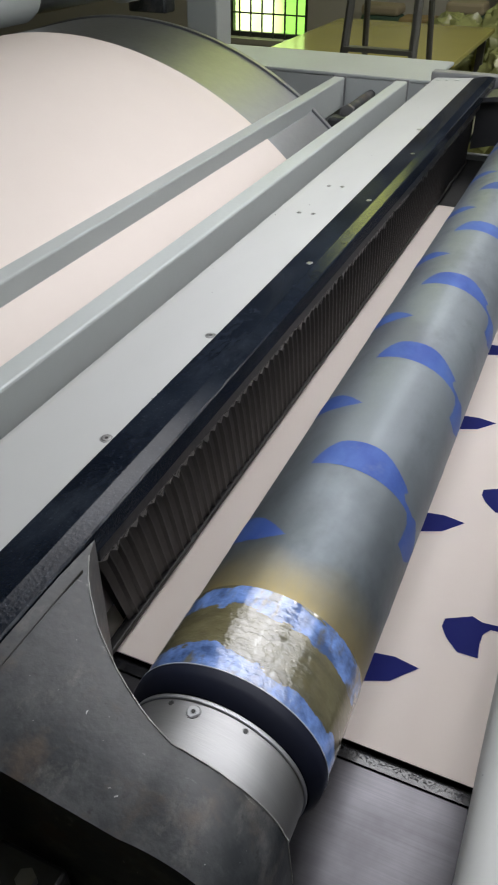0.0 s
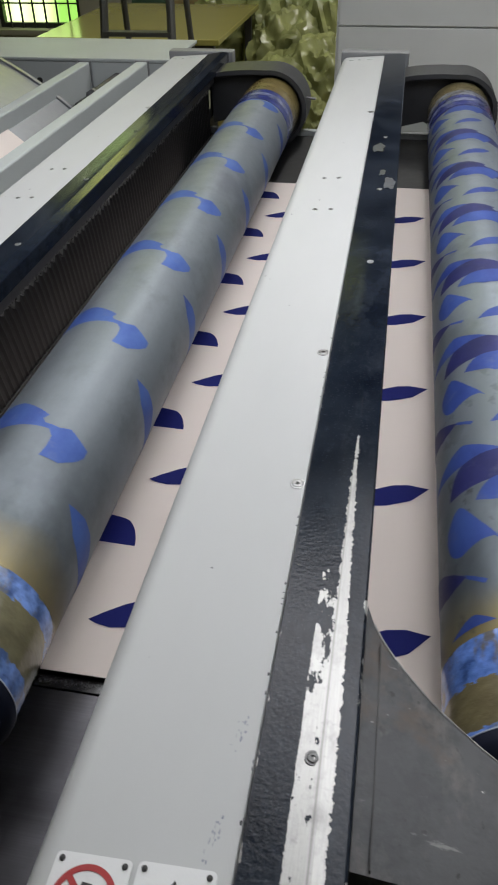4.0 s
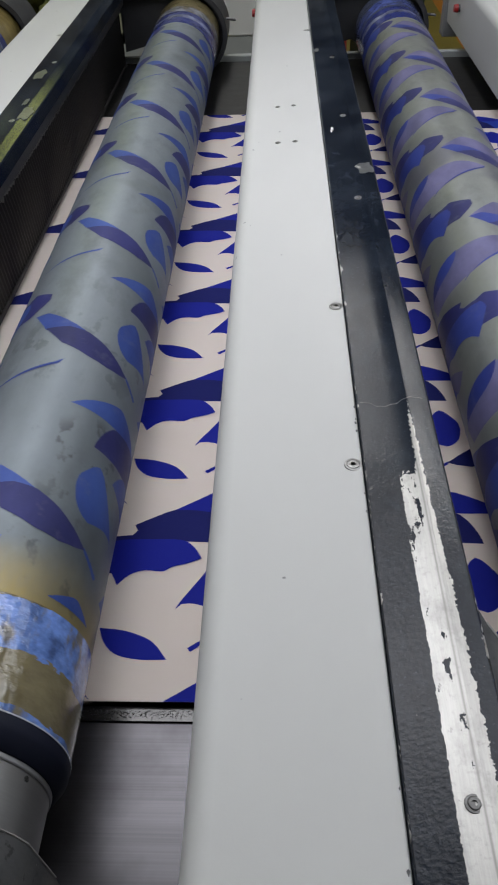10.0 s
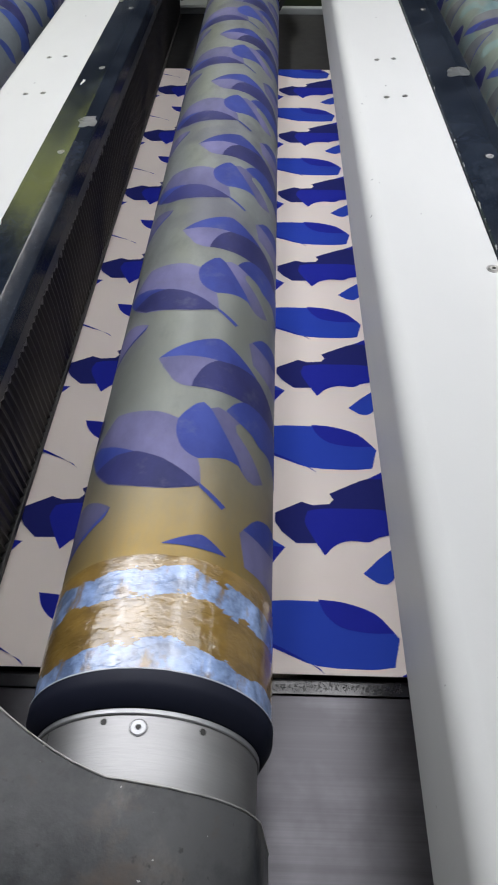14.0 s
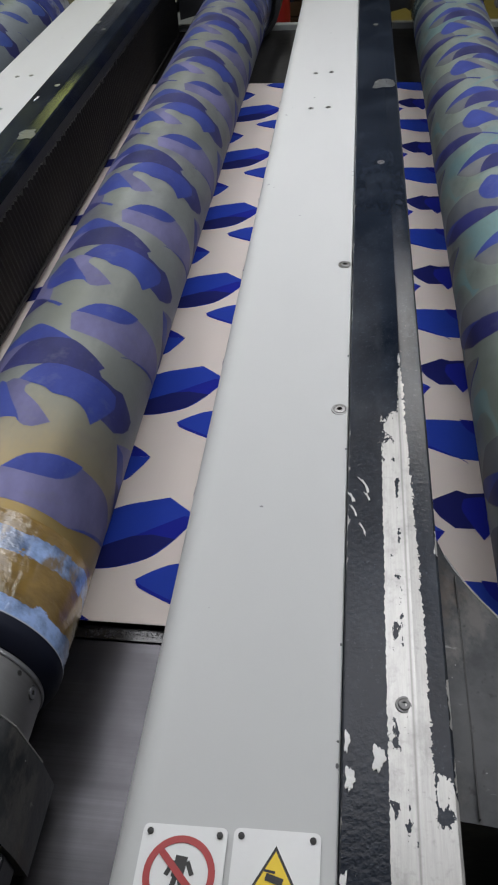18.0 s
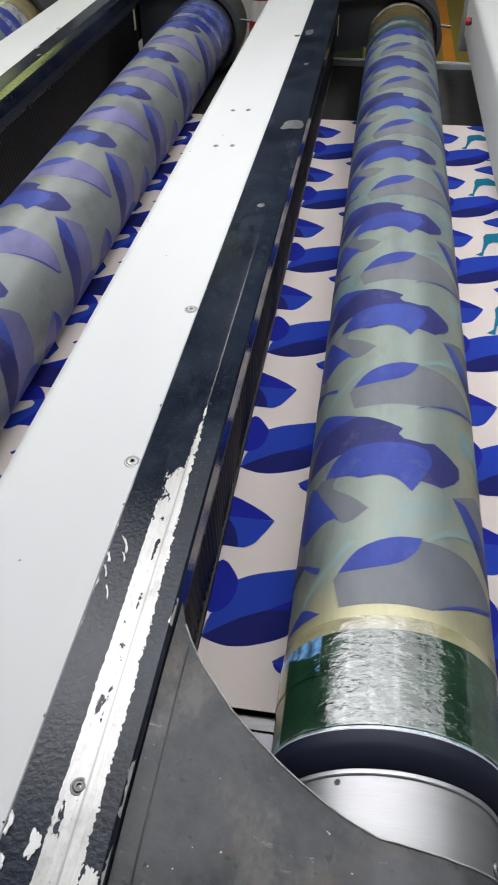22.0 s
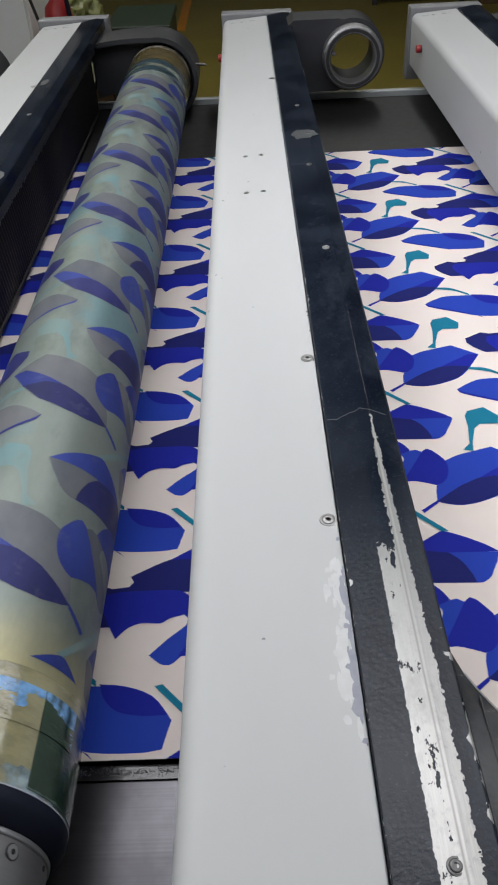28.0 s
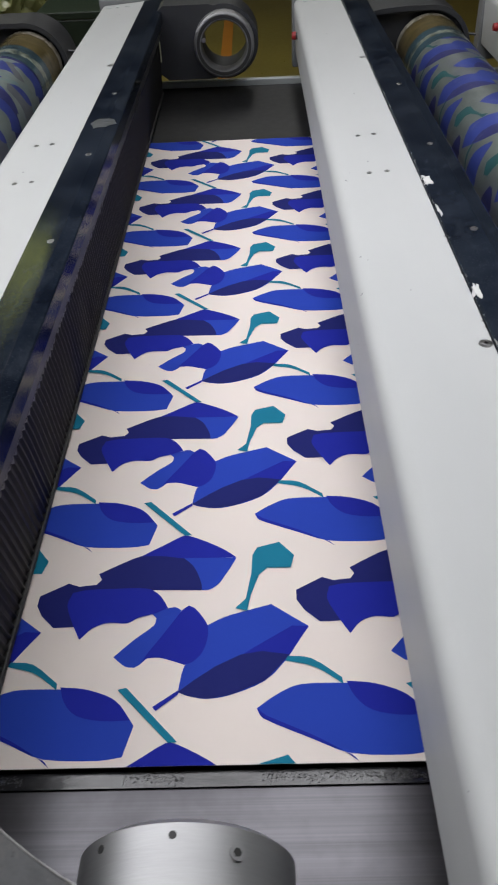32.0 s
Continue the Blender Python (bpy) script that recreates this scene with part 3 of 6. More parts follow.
# ---- the printed design: one repeat, outlines in metres from the repeat's corner, lowest layer first ----
DESIGN = [
    ("oval", 2, [(0.2784, 0.0626), (0.2988, 0.0778), (0.3265, 0.0907), (0.3782, 0.0911), (0.4089, 0.0882), (0.4417, 0.0763), (0.4619, 0.0517), (0.4662, 0.0453), (0.4578, 0.0106), (0.433, 0.0072), (0.3756, 0.0099), (0.3376, 0.0259), (0.2852, 0.0506)]),
    ("leaf", 2, [(0.2176, 0.1709), (0.24, 0.1834), (0.2659, 0.1919), (0.2974, 0.2012), (0.3413, 0.1675), (0.3244, 0.1407), (0.3133, 0.1235), (0.2885, 0.0963), (0.2508, 0.0797), (0.2235, 0.0751), (0.2024, 0.0792), (0.1909, 0.0841), (0.1961, 0.1168), (0.213, 0.1394)]),
    ("lobe", 1, [(0.1884, 0.1949), (0.1967, 0.2021), (0.2045, 0.1976), (0.2138, 0.1851), (0.2208, 0.1719), (0.2214, 0.1541), (0.2159, 0.1347), (0.2061, 0.1230), (0.1960, 0.1186), (0.1833, 0.1236), (0.1664, 0.1289), (0.1519, 0.1283), (0.1445, 0.1200), (0.1513, 0.1341), (0.1679, 0.1607)]),
    ("lobe_pale", 2, [(0.1714, 0.1986), (0.1801, 0.2005), (0.1884, 0.1951), (0.1681, 0.1607), (0.1515, 0.1341), (0.1447, 0.1200), (0.1387, 0.1164), (0.1282, 0.1181), (0.1129, 0.1309), (0.1345, 0.1542), (0.1561, 0.1738), (0.1582, 0.1842), (0.1524, 0.1907)]),
    ("leaf_tip", 1, [(0.2599, 0.1290), (0.2740, 0.1385), (0.29, 0.149), (0.3050, 0.1585), (0.3215, 0.169), (0.3413, 0.1675), (0.3290, 0.1490), (0.3160, 0.1270), (0.2849, 0.1330)]),
    ("oval_top", 1, [(0.3784, 0.0936), (0.4091, 0.0898), (0.4417, 0.0763), (0.4619, 0.0517), (0.4319, 0.0513), (0.4026, 0.0579), (0.3859, 0.0744)]),
    ("arrow", 0, [(0.3981, 0.2551), (0.4187, 0.2674), (0.4497, 0.2833), (0.4779, 0.2845), (0.5065, 0.2780), (0.5174, 0.2667), (0.5239, 0.2552), (0.5302, 0.2374), (0.5325, 0.2247), (0.4643, 0.2270), (0.4234, 0.2285), (0.3873, 0.2270), (0.3700, 0.2220), (0.3672, 0.2340), (0.3840, 0.2364), (0.3974, 0.2377), (0.4032, 0.2456)]),
    ("arrow_top", 1, [(0.4497, 0.2829), (0.4765, 0.3003), (0.5017, 0.3166), (0.5114, 0.3162), (0.5334, 0.3058), (0.5576, 0.2911), (0.5742, 0.2769), (0.5392, 0.2770), (0.5065, 0.2775), (0.4780, 0.2822)]),
    ("arrow_head", 2, [(0.5060, 0.2777), (0.5392, 0.2771), (0.5742, 0.2766), (0.5674, 0.2610), (0.5586, 0.2449), (0.5520, 0.2336), (0.5410, 0.2255), (0.5318, 0.2247), (0.5300, 0.2372), (0.5237, 0.2548), (0.5172, 0.2663)]),
    ("wing_dark", 0, [(0.3289, 0.2217), (0.362, 0.2407), (0.3900, 0.2300), (0.3800, 0.2148), (0.3790, 0.1951), (0.3810, 0.1742), (0.3548, 0.1735), (0.337, 0.1915), (0.3285, 0.2066)]),
    ("wing", 1, [(0.3660, 0.2063), (0.3699, 0.2256), (0.3873, 0.2295), (0.4234, 0.2306), (0.4643, 0.2292), (0.4812, 0.2164), (0.4914, 0.1986), (0.4746, 0.1906), (0.4555, 0.1849), (0.4433, 0.1774), (0.4213, 0.1791), (0.4029, 0.1719), (0.3891, 0.1556), (0.3782, 0.1768)]),
    ("leaf_shade", 0, [(0.1909, 0.0841), (0.2024, 0.0792), (0.2235, 0.0751), (0.2508, 0.0797), (0.2885, 0.0963), (0.3170, 0.1290), (0.2849, 0.1344), (0.2599, 0.1301), (0.2319, 0.1156), (0.2096, 0.0995)]),
    ("stem", 1, [(0.1928, 0.0873), (0.1916, 0.0808), (0.1681, 0.0617), (0.1642, 0.0666)]),
    ("oval_edge", 1, [(0.2784, 0.0626), (0.2852, 0.0506), (0.3376, 0.0259), (0.3756, 0.0085), (0.3832, 0.0003), (0.3690, 0.0115), (0.3380, 0.0300), (0.2900, 0.0530)]),
    ("stroke", 3, [(0.3148, 0.127), (0.3416, 0.1232), (0.3739, 0.0979), (0.3747, 0.0896), (0.3447, 0.1118), (0.3118, 0.121)]),
    ("stroke", 3, [(0.4432, 0.0885), (0.4531, 0.0906), (0.5144, 0.0254), (0.5047, 0.025)]),
    ("hook", 3, [(0.253, 0.1954), (0.2681, 0.1918), (0.2723, 0.2143), (0.2829, 0.2466), (0.2938, 0.2578), (0.3236, 0.2574), (0.3289, 0.2777), (0.3101, 0.3011), (0.281, 0.2924), (0.2747, 0.2794), (0.2734, 0.2503), (0.2663, 0.2095)]),
]
DESIGN_X = 2.866 - SPEED * 31.0     # where the repeat's corner lies at the start
LIFT = 0.00006

from mathutils.geometry import tessellate_polygon



def rounded(outline):
    """Bends the gentle turns of an outline into curves and keeps its sharp corners."""
    pts = [Vector(p) for p in outline]
    n = len(pts)
    sharp = []
    for i in range(n):
        a, b = pts[i] - pts[i - 1], pts[(i + 1) % n] - pts[i]
        sharp.append(a.angle(b) > radians(38) if a.length > 1e-6 and b.length > 1e-6 else True)
    out = []
    for i in range(n):
        p0, p1, p2, p3 = pts[i - 1], pts[i], pts[(i + 1) % n], pts[(i + 2) % n]
        m1 = (p2 - p1) if sharp[i] else (p2 - p0) * 0.5
        m2 = (p2 - p1) if sharp[(i + 1) % n] else (p3 - p1) * 0.5
        lim = (p2 - p1).length
        m1, m2 = (m * min(1.0, 1.1 * lim / max(1e-6, m.length)) for m in (m1, m2))
        steps = 1 if sharp[i] and sharp[(i + 1) % n] or lim < 0.008 else 3
        for k in range(steps):
            t = k / steps
            h = p1 * (2 * t ** 3 - 3 * t ** 2 + 1) + m1 * (t ** 3 - 2 * t ** 2 + t) + p2 * (3 * t ** 2 - 2 * t ** 3) + m2 * (t ** 3 - t ** 2)
            out.append((h.x, h.y))
    return out


TRIS = []
for order, (piece, layer, outline) in enumerate(DESIGN):
    if piece not in ("wing_dark", "leaf_shade", "leaf_tip", "hook"):
        outline = rounded(outline)
    for tri in tessellate_polygon([[Vector((x, y, 0)) for x, y in outline]]):
        TRIS.append((order, layer, [outline[i] for i in tri]))


def cut(poly, axis, limit, keep_below):
    out = []
    for i, p in enumerate(poly):
        q = poly[(i + 1) % len(poly)]
        a, b = (p[axis] <= limit) == keep_below, (q[axis] <= limit) == keep_below
        if a:
            out.append(p)
        if a != b:
            s = (limit - p[axis]) / (q[axis] - p[axis])
            out.append(tuple(p[k] + s * (q[k] - p[k]) for k in (0, 1)))
    return out


def design_in(x0, x1, y0, y1, layers):
    """All pieces of the design that fall in a window of the cloth, cut to it."""
    out = []
    for order, layer, tri in TRIS:
        if layer not in layers:
            continue
        xs, ys = [p[0] for p in tri], [p[1] for p in tri]
        for i in range(math.floor((x0 - DESIGN_X - max(xs)) / TILE_X), math.ceil((x1 - DESIGN_X - min(xs)) / TILE_X) + 1):
            for j in range(math.floor((y0 - CLOTH_NEAR - max(ys)) / TILE_Y), math.ceil((y1 - CLOTH_NEAR - min(ys)) / TILE_Y) + 1):
                poly = [(x + DESIGN_X + i * TILE_X, y + CLOTH_NEAR + j * TILE_Y) for x, y in tri]
                for axis, limit, below in ((0, x1, True), (0, x0, False), (1, y1, True), (1, y0, False)):
                    if len(poly) > 2:
                        poly = cut(poly, axis, limit, below)
                if len(poly) > 2:
                    out.append((order, layer, poly))
    return out


def flat_faces(verts, faces, mats, poly, z, mat):
    n = len(verts)
    area = sum(poly[i][0] * poly[(i + 1) % len(poly)][1] - poly[(i + 1) % len(poly)][0] * poly[i][1] for i in range(len(poly)))
    if abs(area) < 1e-9:
        return
    verts += [(x, y, z) for x, y in (poly if area > 0 else poly[::-1])]
    faces.append(tuple(range(n, n + len(poly))))
    mats.append(mat)


# ---- the cloth: strips that ride to the right between two screens and go back below ----
STRIP = 0.04
TONGUE = 0.0012


def cloth_run(first, length, layers, label):
    """Strips of printed cloth between the screen at x = first and the next one; each strip goes round and round."""
    cloth = thing("printed_cloth", pose(0, 0, 0), label, "cloth")
    count = round(length / STRIP)
    strips = []
    for n in range(count):
        left = first + n * STRIP
        verts, faces, mats = [], [], []
        flat_faces(verts, faces, mats, [(left, CLOTH_NEAR), (left + STRIP, CLOTH_NEAR), (left + STRIP, CLOTH_FAR), (left, CLOTH_FAR)], 0, 0)
        for order, layer, poly in design_in(left, left + STRIP, CLOTH_NEAR, CLOTH_FAR, layers):
            flat_faces(verts, faces, mats, poly, LIFT * (order + 1), 1 + layer)
        # a narrow tongue under the next strip closes the joint
        edge = left + STRIP
        flat_faces(verts, faces, mats, [(edge, CLOTH_NEAR), (edge + TONGUE, CLOTH_NEAR), (edge + TONGUE, CLOTH_FAR), (edge, CLOTH_FAR)], -0.00004, 0)
        for order, layer, poly in design_in(edge, edge + TONGUE, CLOTH_NEAR, CLOTH_FAR, layers):
            flat_faces(verts, faces, mats, poly, LIFT * (order + 1) - 0.00004, 1 + layer)
        me = bpy.data.meshes.new("cloth_strip")
        me.from_pydata([(x - left, y, z) for x, y, z in verts], [], faces)
        for m in [PALE, *INK]:
            me.materials.append(m)
        me.polygons.foreach_set("material_index", mats)
        me.update()
        ob = new("cloth_strip", me)
        ob.parent = cloth
        ob.location = (left, 0, CLOTH)
        strips.append((ob, first, length, left))
    return strips


STRIPS = []

# ---- the hall ----
floor_bm = bmesh.new()
box(floor_bm, -9, -4, -0.2, 12, 14, FLOOR)
FLOOR_PAINT = surface("olive_floor_paint", (0.215, 0.175, 0.035), (0.12, 0.098, 0.025), 0.30, big=1.2, small=25, bump=0.05, amount=0.8)
tagged(part("floor", floor_bm, FLOOR_PAINT), "worn olive-yellow painted concrete floor", "floor", kind="structure")
WALL = surface("pale_wall_paint", (0.42, 0.40, 0.33), (0.30, 0.29, 0.24), 0.7, big=1.0)
TOP_Z = 6.0
for nm, b in (("wall_west", (-9.2, -4, 0, -9, 14, TOP_Z)), ("wall_east", (12, -4, 0, 12.2, 14, TOP_Z)), ("wall_south", (-9, -4.2, 0, 12, -4, TOP_Z))):
    tagged(part(nm, boxes(b), WALL), "plain pale painted hall wall", "wall", kind="structure")
# the rear wall, with the openings of the low window and of the high window band left free
WX0, WX1, WZ0, WZ1, WY = -3.70, -2.72, 0.30, 2.5, 9.0
HX0, HX1, HZ0, HZ1 = -2.6, -0.6, 3.9, 4.6
tagged(part("wall_north", boxes((-9, WY, 0, WX0, WY + 0.2, HZ0), (WX1, WY, 0, -1.2, WY + 0.2, HZ0), (WX0, WY, 0, WX1, WY + 0.2, WZ0), (WX0, WY, WZ1, WX1, WY + 0.2, HZ0),
                                 (-9, WY, HZ0, HX0, WY + 0.2, TOP_Z), (HX0, WY, HZ1, 12, WY + 0.2, TOP_Z), (HX1, WY, HZ0 - 0.3, 12, WY + 0.2, HZ1), (-1.2, WY, HZ0 - 0.3, HX1, WY + 0.2, HZ0)), WALL), "pale painted hall wall with window openings", "wall", kind="structure")
tagged(part("wall_north_far", boxes((-1.4, 13.6, 0, 12, 13.8, HZ0), (-1.4, WY + 0.2, 0, -1.2, 13.6, HZ0)), WALL), "dim far wall of the hall", "wall", kind="structure")
CEIL = surface("ceiling_paint", (0.55, 0.56, 0.55), (0.45, 0.45, 0.44), 0.8)
tagged(part("ceiling", boxes((-9.2, -4.2, TOP_Z, 12.2, 14, TOP_Z + 0.1), (-1.4, WY + 0.2, HZ0, 12, 13.8, HZ0 + 0.1)), CEIL), "pale hall ceiling", "ceiling", kind="structure")
high = thing("window_2", pose(0, 0, 0), "high band of yellow-green translucent panes", "window", kind="structure")
PANE_GLOW = glow("yellow_green_daylight", (0.72, 0.80, 0.16), 5.0)
for i in range(4):
    x = HX0 + i * 0.5
    part("pane", boxes((x + 0.03, WY + 0.08, HZ0 + 0.03, x + 0.47, WY + 0.10, HZ1 - 0.03)), PANE_GLOW, high, "translucent yellow-green pane")
    part("mullion", boxes((x - 0.03, WY + 0.05, HZ0, x + 0.03, WY + 0.12, HZ1)), DARK_STEEL, high)

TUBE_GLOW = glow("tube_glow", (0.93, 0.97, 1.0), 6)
# the rear pair of fixtures only houses the added lamps
for tx, ty, tz in [(a, b, 3.05) for a, b in TUBES] + [(a, b, 4.35) for a, b in ADDED_REAR_TUBES]:
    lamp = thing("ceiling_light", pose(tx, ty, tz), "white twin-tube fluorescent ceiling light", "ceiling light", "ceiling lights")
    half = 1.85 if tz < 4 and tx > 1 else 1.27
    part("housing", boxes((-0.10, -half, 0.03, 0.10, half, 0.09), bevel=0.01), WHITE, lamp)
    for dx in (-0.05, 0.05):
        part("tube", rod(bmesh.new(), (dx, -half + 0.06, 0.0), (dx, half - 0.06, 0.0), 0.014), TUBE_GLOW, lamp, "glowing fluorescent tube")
    for dy in (-0.8, 0.8):
        part("hanger", rod(bmesh.new(), (0, dy, 0.09), (0, dy, TOP_Z - tz), 0.006), DARK_STEEL, lamp)

# ---- printing belt, trays and machine frame ----
X0, X1 = -0.30, 4.6
belt_bm = bmesh.new()
box(belt_bm, X0, -0.10, CLOTH - 0.055, X1, 0.4625, CLOTH - 0.011)
tagged(part("belt_plate", belt_bm, BELT), "streaked bare metal plate beside the printing belt", "metal plate", kind="structure")
tagged(part("belt_edge", boxes((X0, 0.463, CLOTH - 0.06, X1, CLOTH_NEAR - 0.001, CLOTH - 0.008)), EDGE_WET), "black edge of the printing belt", "belt edge", kind="structure")
wet = bmesh.new()
rnd, WET_V = random.Random(3), []
for i in range(16000):
    x, r = rnd.uniform(X0, X1), rnd.uniform(0.0002, 0.0007)
    u = (x - AXIS_X) % PITCH          # thickest just past each screen, thin towards the next beam
    y = 0.4715 + rnd.gauss(0, 0.0030) + 0.003 * noise.noise(Vector((x * 14, 2, 0)))
    if noise.noise(Vector((x * 7, 0, 0))) < (-0.30 if 0.08 < u < 0.24 else 0.05):
        continue
    WET_V.append((x, min(0.4785, max(0.4645, y)), r, rnd.uniform(0, 3.14)))
for x, y, r, turn in WET_V:
    c, q = math.cos(turn), math.sin(turn)
    top = [wet.verts.new((x + e * r * c, y + e * r * q, CLOTH - 0.0076 + 0.9 * r)) for e in (-1, 1)]
    foot = [wet.verts.new((x + r * (1.9 * f * c - 0.6 * g * q), y + r * (1.9 * f * q + 0.6 * g * c), CLOTH - 0.0079)) for f, g in ((-1, 0), (0, -1), (1, 0), (0, 1))]
    for face in ((foot[0], foot[1], top[0]), (foot[1], top[1], top[0]), (foot[1], foot[2], top[1]), (foot[2], foot[3], top[1]), (foot[3], top[0], top[1]), (foot[3], foot[0], top[0])):
        wet.faces.new(face)
tagged(part("ink_paste", wet, WET, None, "", 80), "wet black paste along the belt edge, glints painted pale", "paste", kind="stuff")
tagged(part("printing_belt", boxes((X0, CLOTH_NEAR - 0.002, CLOTH - 0.075, X1, CLOTH_FAR, CLOTH - 0.065)), TRAY), "black printing belt under the cloth", "belt", kind="structure")
tray = bmesh.new()
box(tray, X0, CLOTH_FAR + 0.002, CLOTH - 0.03, X1, 2.86, CLOTH - 0.01)
tagged(part("rear_tray", tray, TRAY), "black tray behind the printing belt", "tray", kind="structure")
tagged(part("rear_bar", boxes((X0, 2.862, CLOTH - 0.03, X1, 2.89, CLOTH + 0.008), bevel=0.003), GREY_PAINT), "bright steel bar behind the tray", "bar", kind="structure")
tagged(part("machine_frame", boxes((X0, 2.891, 0.0, X1, 3.05, CLOTH - 0.05), (X0, -0.3, 0.0, X1, -0.11, CLOTH - 0.06)), DARK_STEEL), "dark steel frame of the printing machine", "machine frame", kind="structure")


# ---- printing units ----
SKIRT_NEAR, SKIRT_FAR = 0.455, 2.74
DARK_BOLT = surface("dull_bolt_steel", (0.12, 0.12, 0.12), (0.04, 0.04, 0.04), 0.4, 0.6, small=300)
SIGN_TAG = surface("pale_yellow_tag", (0.45, 0.45, 0.30), (0.3, 0.3, 0.2), 0.4)


def screw(bm, x, y, z, r):
    """A pan head with a washer and a dark socket."""
    lathe(bm, [(r * 1.45, z), (r * 1.40, z + 0.0006), (r * 1.05, z + 0.0007), (r, z + 0.0003), (r * 0.95, z + 0.0011), (r * 0.8, z + 0.0014), (r * 0.42, z + 0.0014), (r * 0.40, z + 0.0003), (0.0, z + 0.0003)], 14, "Z", (x, y, 0))
    return bm


def between(rows, x):
    for (a, p), (b, q) in zip(rows, rows[1:]):
        if a <= x <= b:
            return p + (q - p) * (x - a) / (b - a)
    return rows[-1][1]


def cover_height(x):
    return 0.068 * (x - 0.0956)


SMUDGE = surface("bluish_grey_grime", (0.19, 0.20, 0.25), (0.30, 0.31, 0.34), 0.5, big=60, amount=0.9)
SCRAP = surface("grey_tape_scrap", (0.085, 0.09, 0.095), (0.03, 0.033, 0.036), 0.30, big=30, bump=0.3, amount=0.9)
FLAKE = surface("pale_flaked_paint", (0.52, 0.53, 0.53), (0.40, 0.41, 0.41), 0.4, big=60, amount=0.9)


def flake(bm, rnd, x, y, w, l, level):
    """One small ragged flake, lying on a surface."""
    pts = []
    for i in range(7):
        a = 2 * math.pi * (i + 0.5 * rnd.random()) / 7
        r = 0.3 + 0.25 * rnd.random()
        pts.append((min(0.1040, x + w * r * math.cos(a)), y + l * r * math.sin(a)))
    bm.faces.new([bm.verts.new((px, py, level(px) + 0.0001 * rnd.random())) for px, py in pts])


# the rail's section: a flat, a crease, a low ridge and a slope to the outer edge
RAIL = [(0.1050, -0.020), (0.1050, 0.0030), (0.1062, 0.0050), (0.1368, 0.0090), (0.1553, 0.0123), (0.1575, 0.0124), (0.1600, 0.0119), (0.1793, 0.0102), (0.1815, 0.0082), (0.1815, -0.020)]


def rail_height(x):
    return between(RAIL[2:9], min(0.1815, max(0.1062, x)))


def beam(k, worn=True):
    lab = "white-covered machine beam with a black enamel rail and ribbed rubber skirt"
    if worn:
        lab = "white-covered machine beam, black rail worn to bare metal, ribbed skirt"
    unit = thing("machine_beam", pose(k * PITCH + BEAM_DX[k], 0, COVER + BEAM_DZ[k]), lab, "machine beam", "machine beams")
    r = 0.022
    zl = cover_height(-0.045 + r)
    prof = [(-0.039, -0.168), (-0.0425, -0.090)] + arc(-0.045 + r, zl - r, r, 180, 92, 8) + [(0.1030, cover_height(0.1030)), (0.1042, cover_height(0.1042) - 0.0012), (0.1042, -0.168)]
    part("cover", extruded(bmesh.new(), prof, -0.06, 3.00), COVER_PAINT, unit, "white powder-coated cover with a rounded edge", 35)
    rail = extruded(bmesh.new(), RAIL, -0.06, 2.985)
    part("rail", rail, RAIL_WORN[k] if worn else RAIL_SOUND, unit, "black enamel rail with chipped edges", 10)
    part("core", boxes((0.1050, -0.05, -0.17, 0.150, 2.95, -0.0205)), BLACK, unit)
    # the skirt: one folded sheet
    # the first beam has a wider pleat
    fold, deep = (0.0145, 0.007) if k else (0.021, 0.012)
    sk, scallop = bmesh.new(), bmesh.new()
    rows = []
    for i in range(int((SKIRT_FAR - SKIRT_NEAR - 0.06) / fold)):
        y0 = SKIRT_NEAR + i * fold
        bend = 0.0022 * noise.noise(Vector((y0 * 9, k * 5.3, 1)))
        low = 0.003 * noise.noise(Vector((y0 * 40, k * 3.1, 0)))
        for s, d in ((0.0, -0.0030), (0.55, -0.0010), (0.74, 0.0034), (0.88, 0.0034)):
            y, d = y0 + s * fold, d + bend
            rows.append([sk.verts.new(v) for v in ((0.1690 + d, y, -0.030), (0.1680 + d, y + 0.021, -0.09), (0.161 + d * 0.8, y + 0.062, -0.212 + low))])
        # the turned-over corner of each fold, below the rail
        h = max(0.002, deep + 1.4 * deep * noise.noise(Vector((y0 * 60, k, 4))))
        a = [scallop.verts.new(v) for v in ((0.1775, y0, -0.0425), (0.1775, y0 + 0.95 * fold, -0.0425), (0.1765, y0 + 0.7 * fold, -0.0425 - h), (0.1725, y0 + 0.7 * fold, -0.0425 - h), (0.1715, y0, -0.0425), (0.1715, y0 + 0.95 * fold, -0.0425))]
        for f in ((0, 2, 1), (4, 5, 3), (0, 4, 3, 2), (1, 2, 3, 5)):
            scallop.faces.new([a[q] for q in f])
    for a, b in zip(rows, rows[1:]):
        for j in (0, 1):
            sk.faces.new((a[j], b[j], b[j + 1], a[j + 1]))
    back = [[sk.verts.new((0.151, v.co.y, v.co.z)) for v in (row[0], row[-1])] for row in (rows[0], rows[-1])]
    sk.faces.new((back[0][0], back[1][0], back[1][1], back[0][1]))
    part("skirt", sk, SKIRT, unit, "black ribbed rubber skirt")
    part("clamp_strip", boxes((0.1515, SKIRT_NEAR, -0.0420, 0.1780, SKIRT_FAR, -0.0205), bevel=0.0015), BLACK, unit, "smooth black strip that clamps the skirt")
    # the first beam takes the copy with the paler painted highlights
    part("scalloped_edge", scallop, SKIRT_EDGE if k else SKIRT_EDGE_LIT, unit, "zigzag edge of the skirt, highlights painted into its colour")
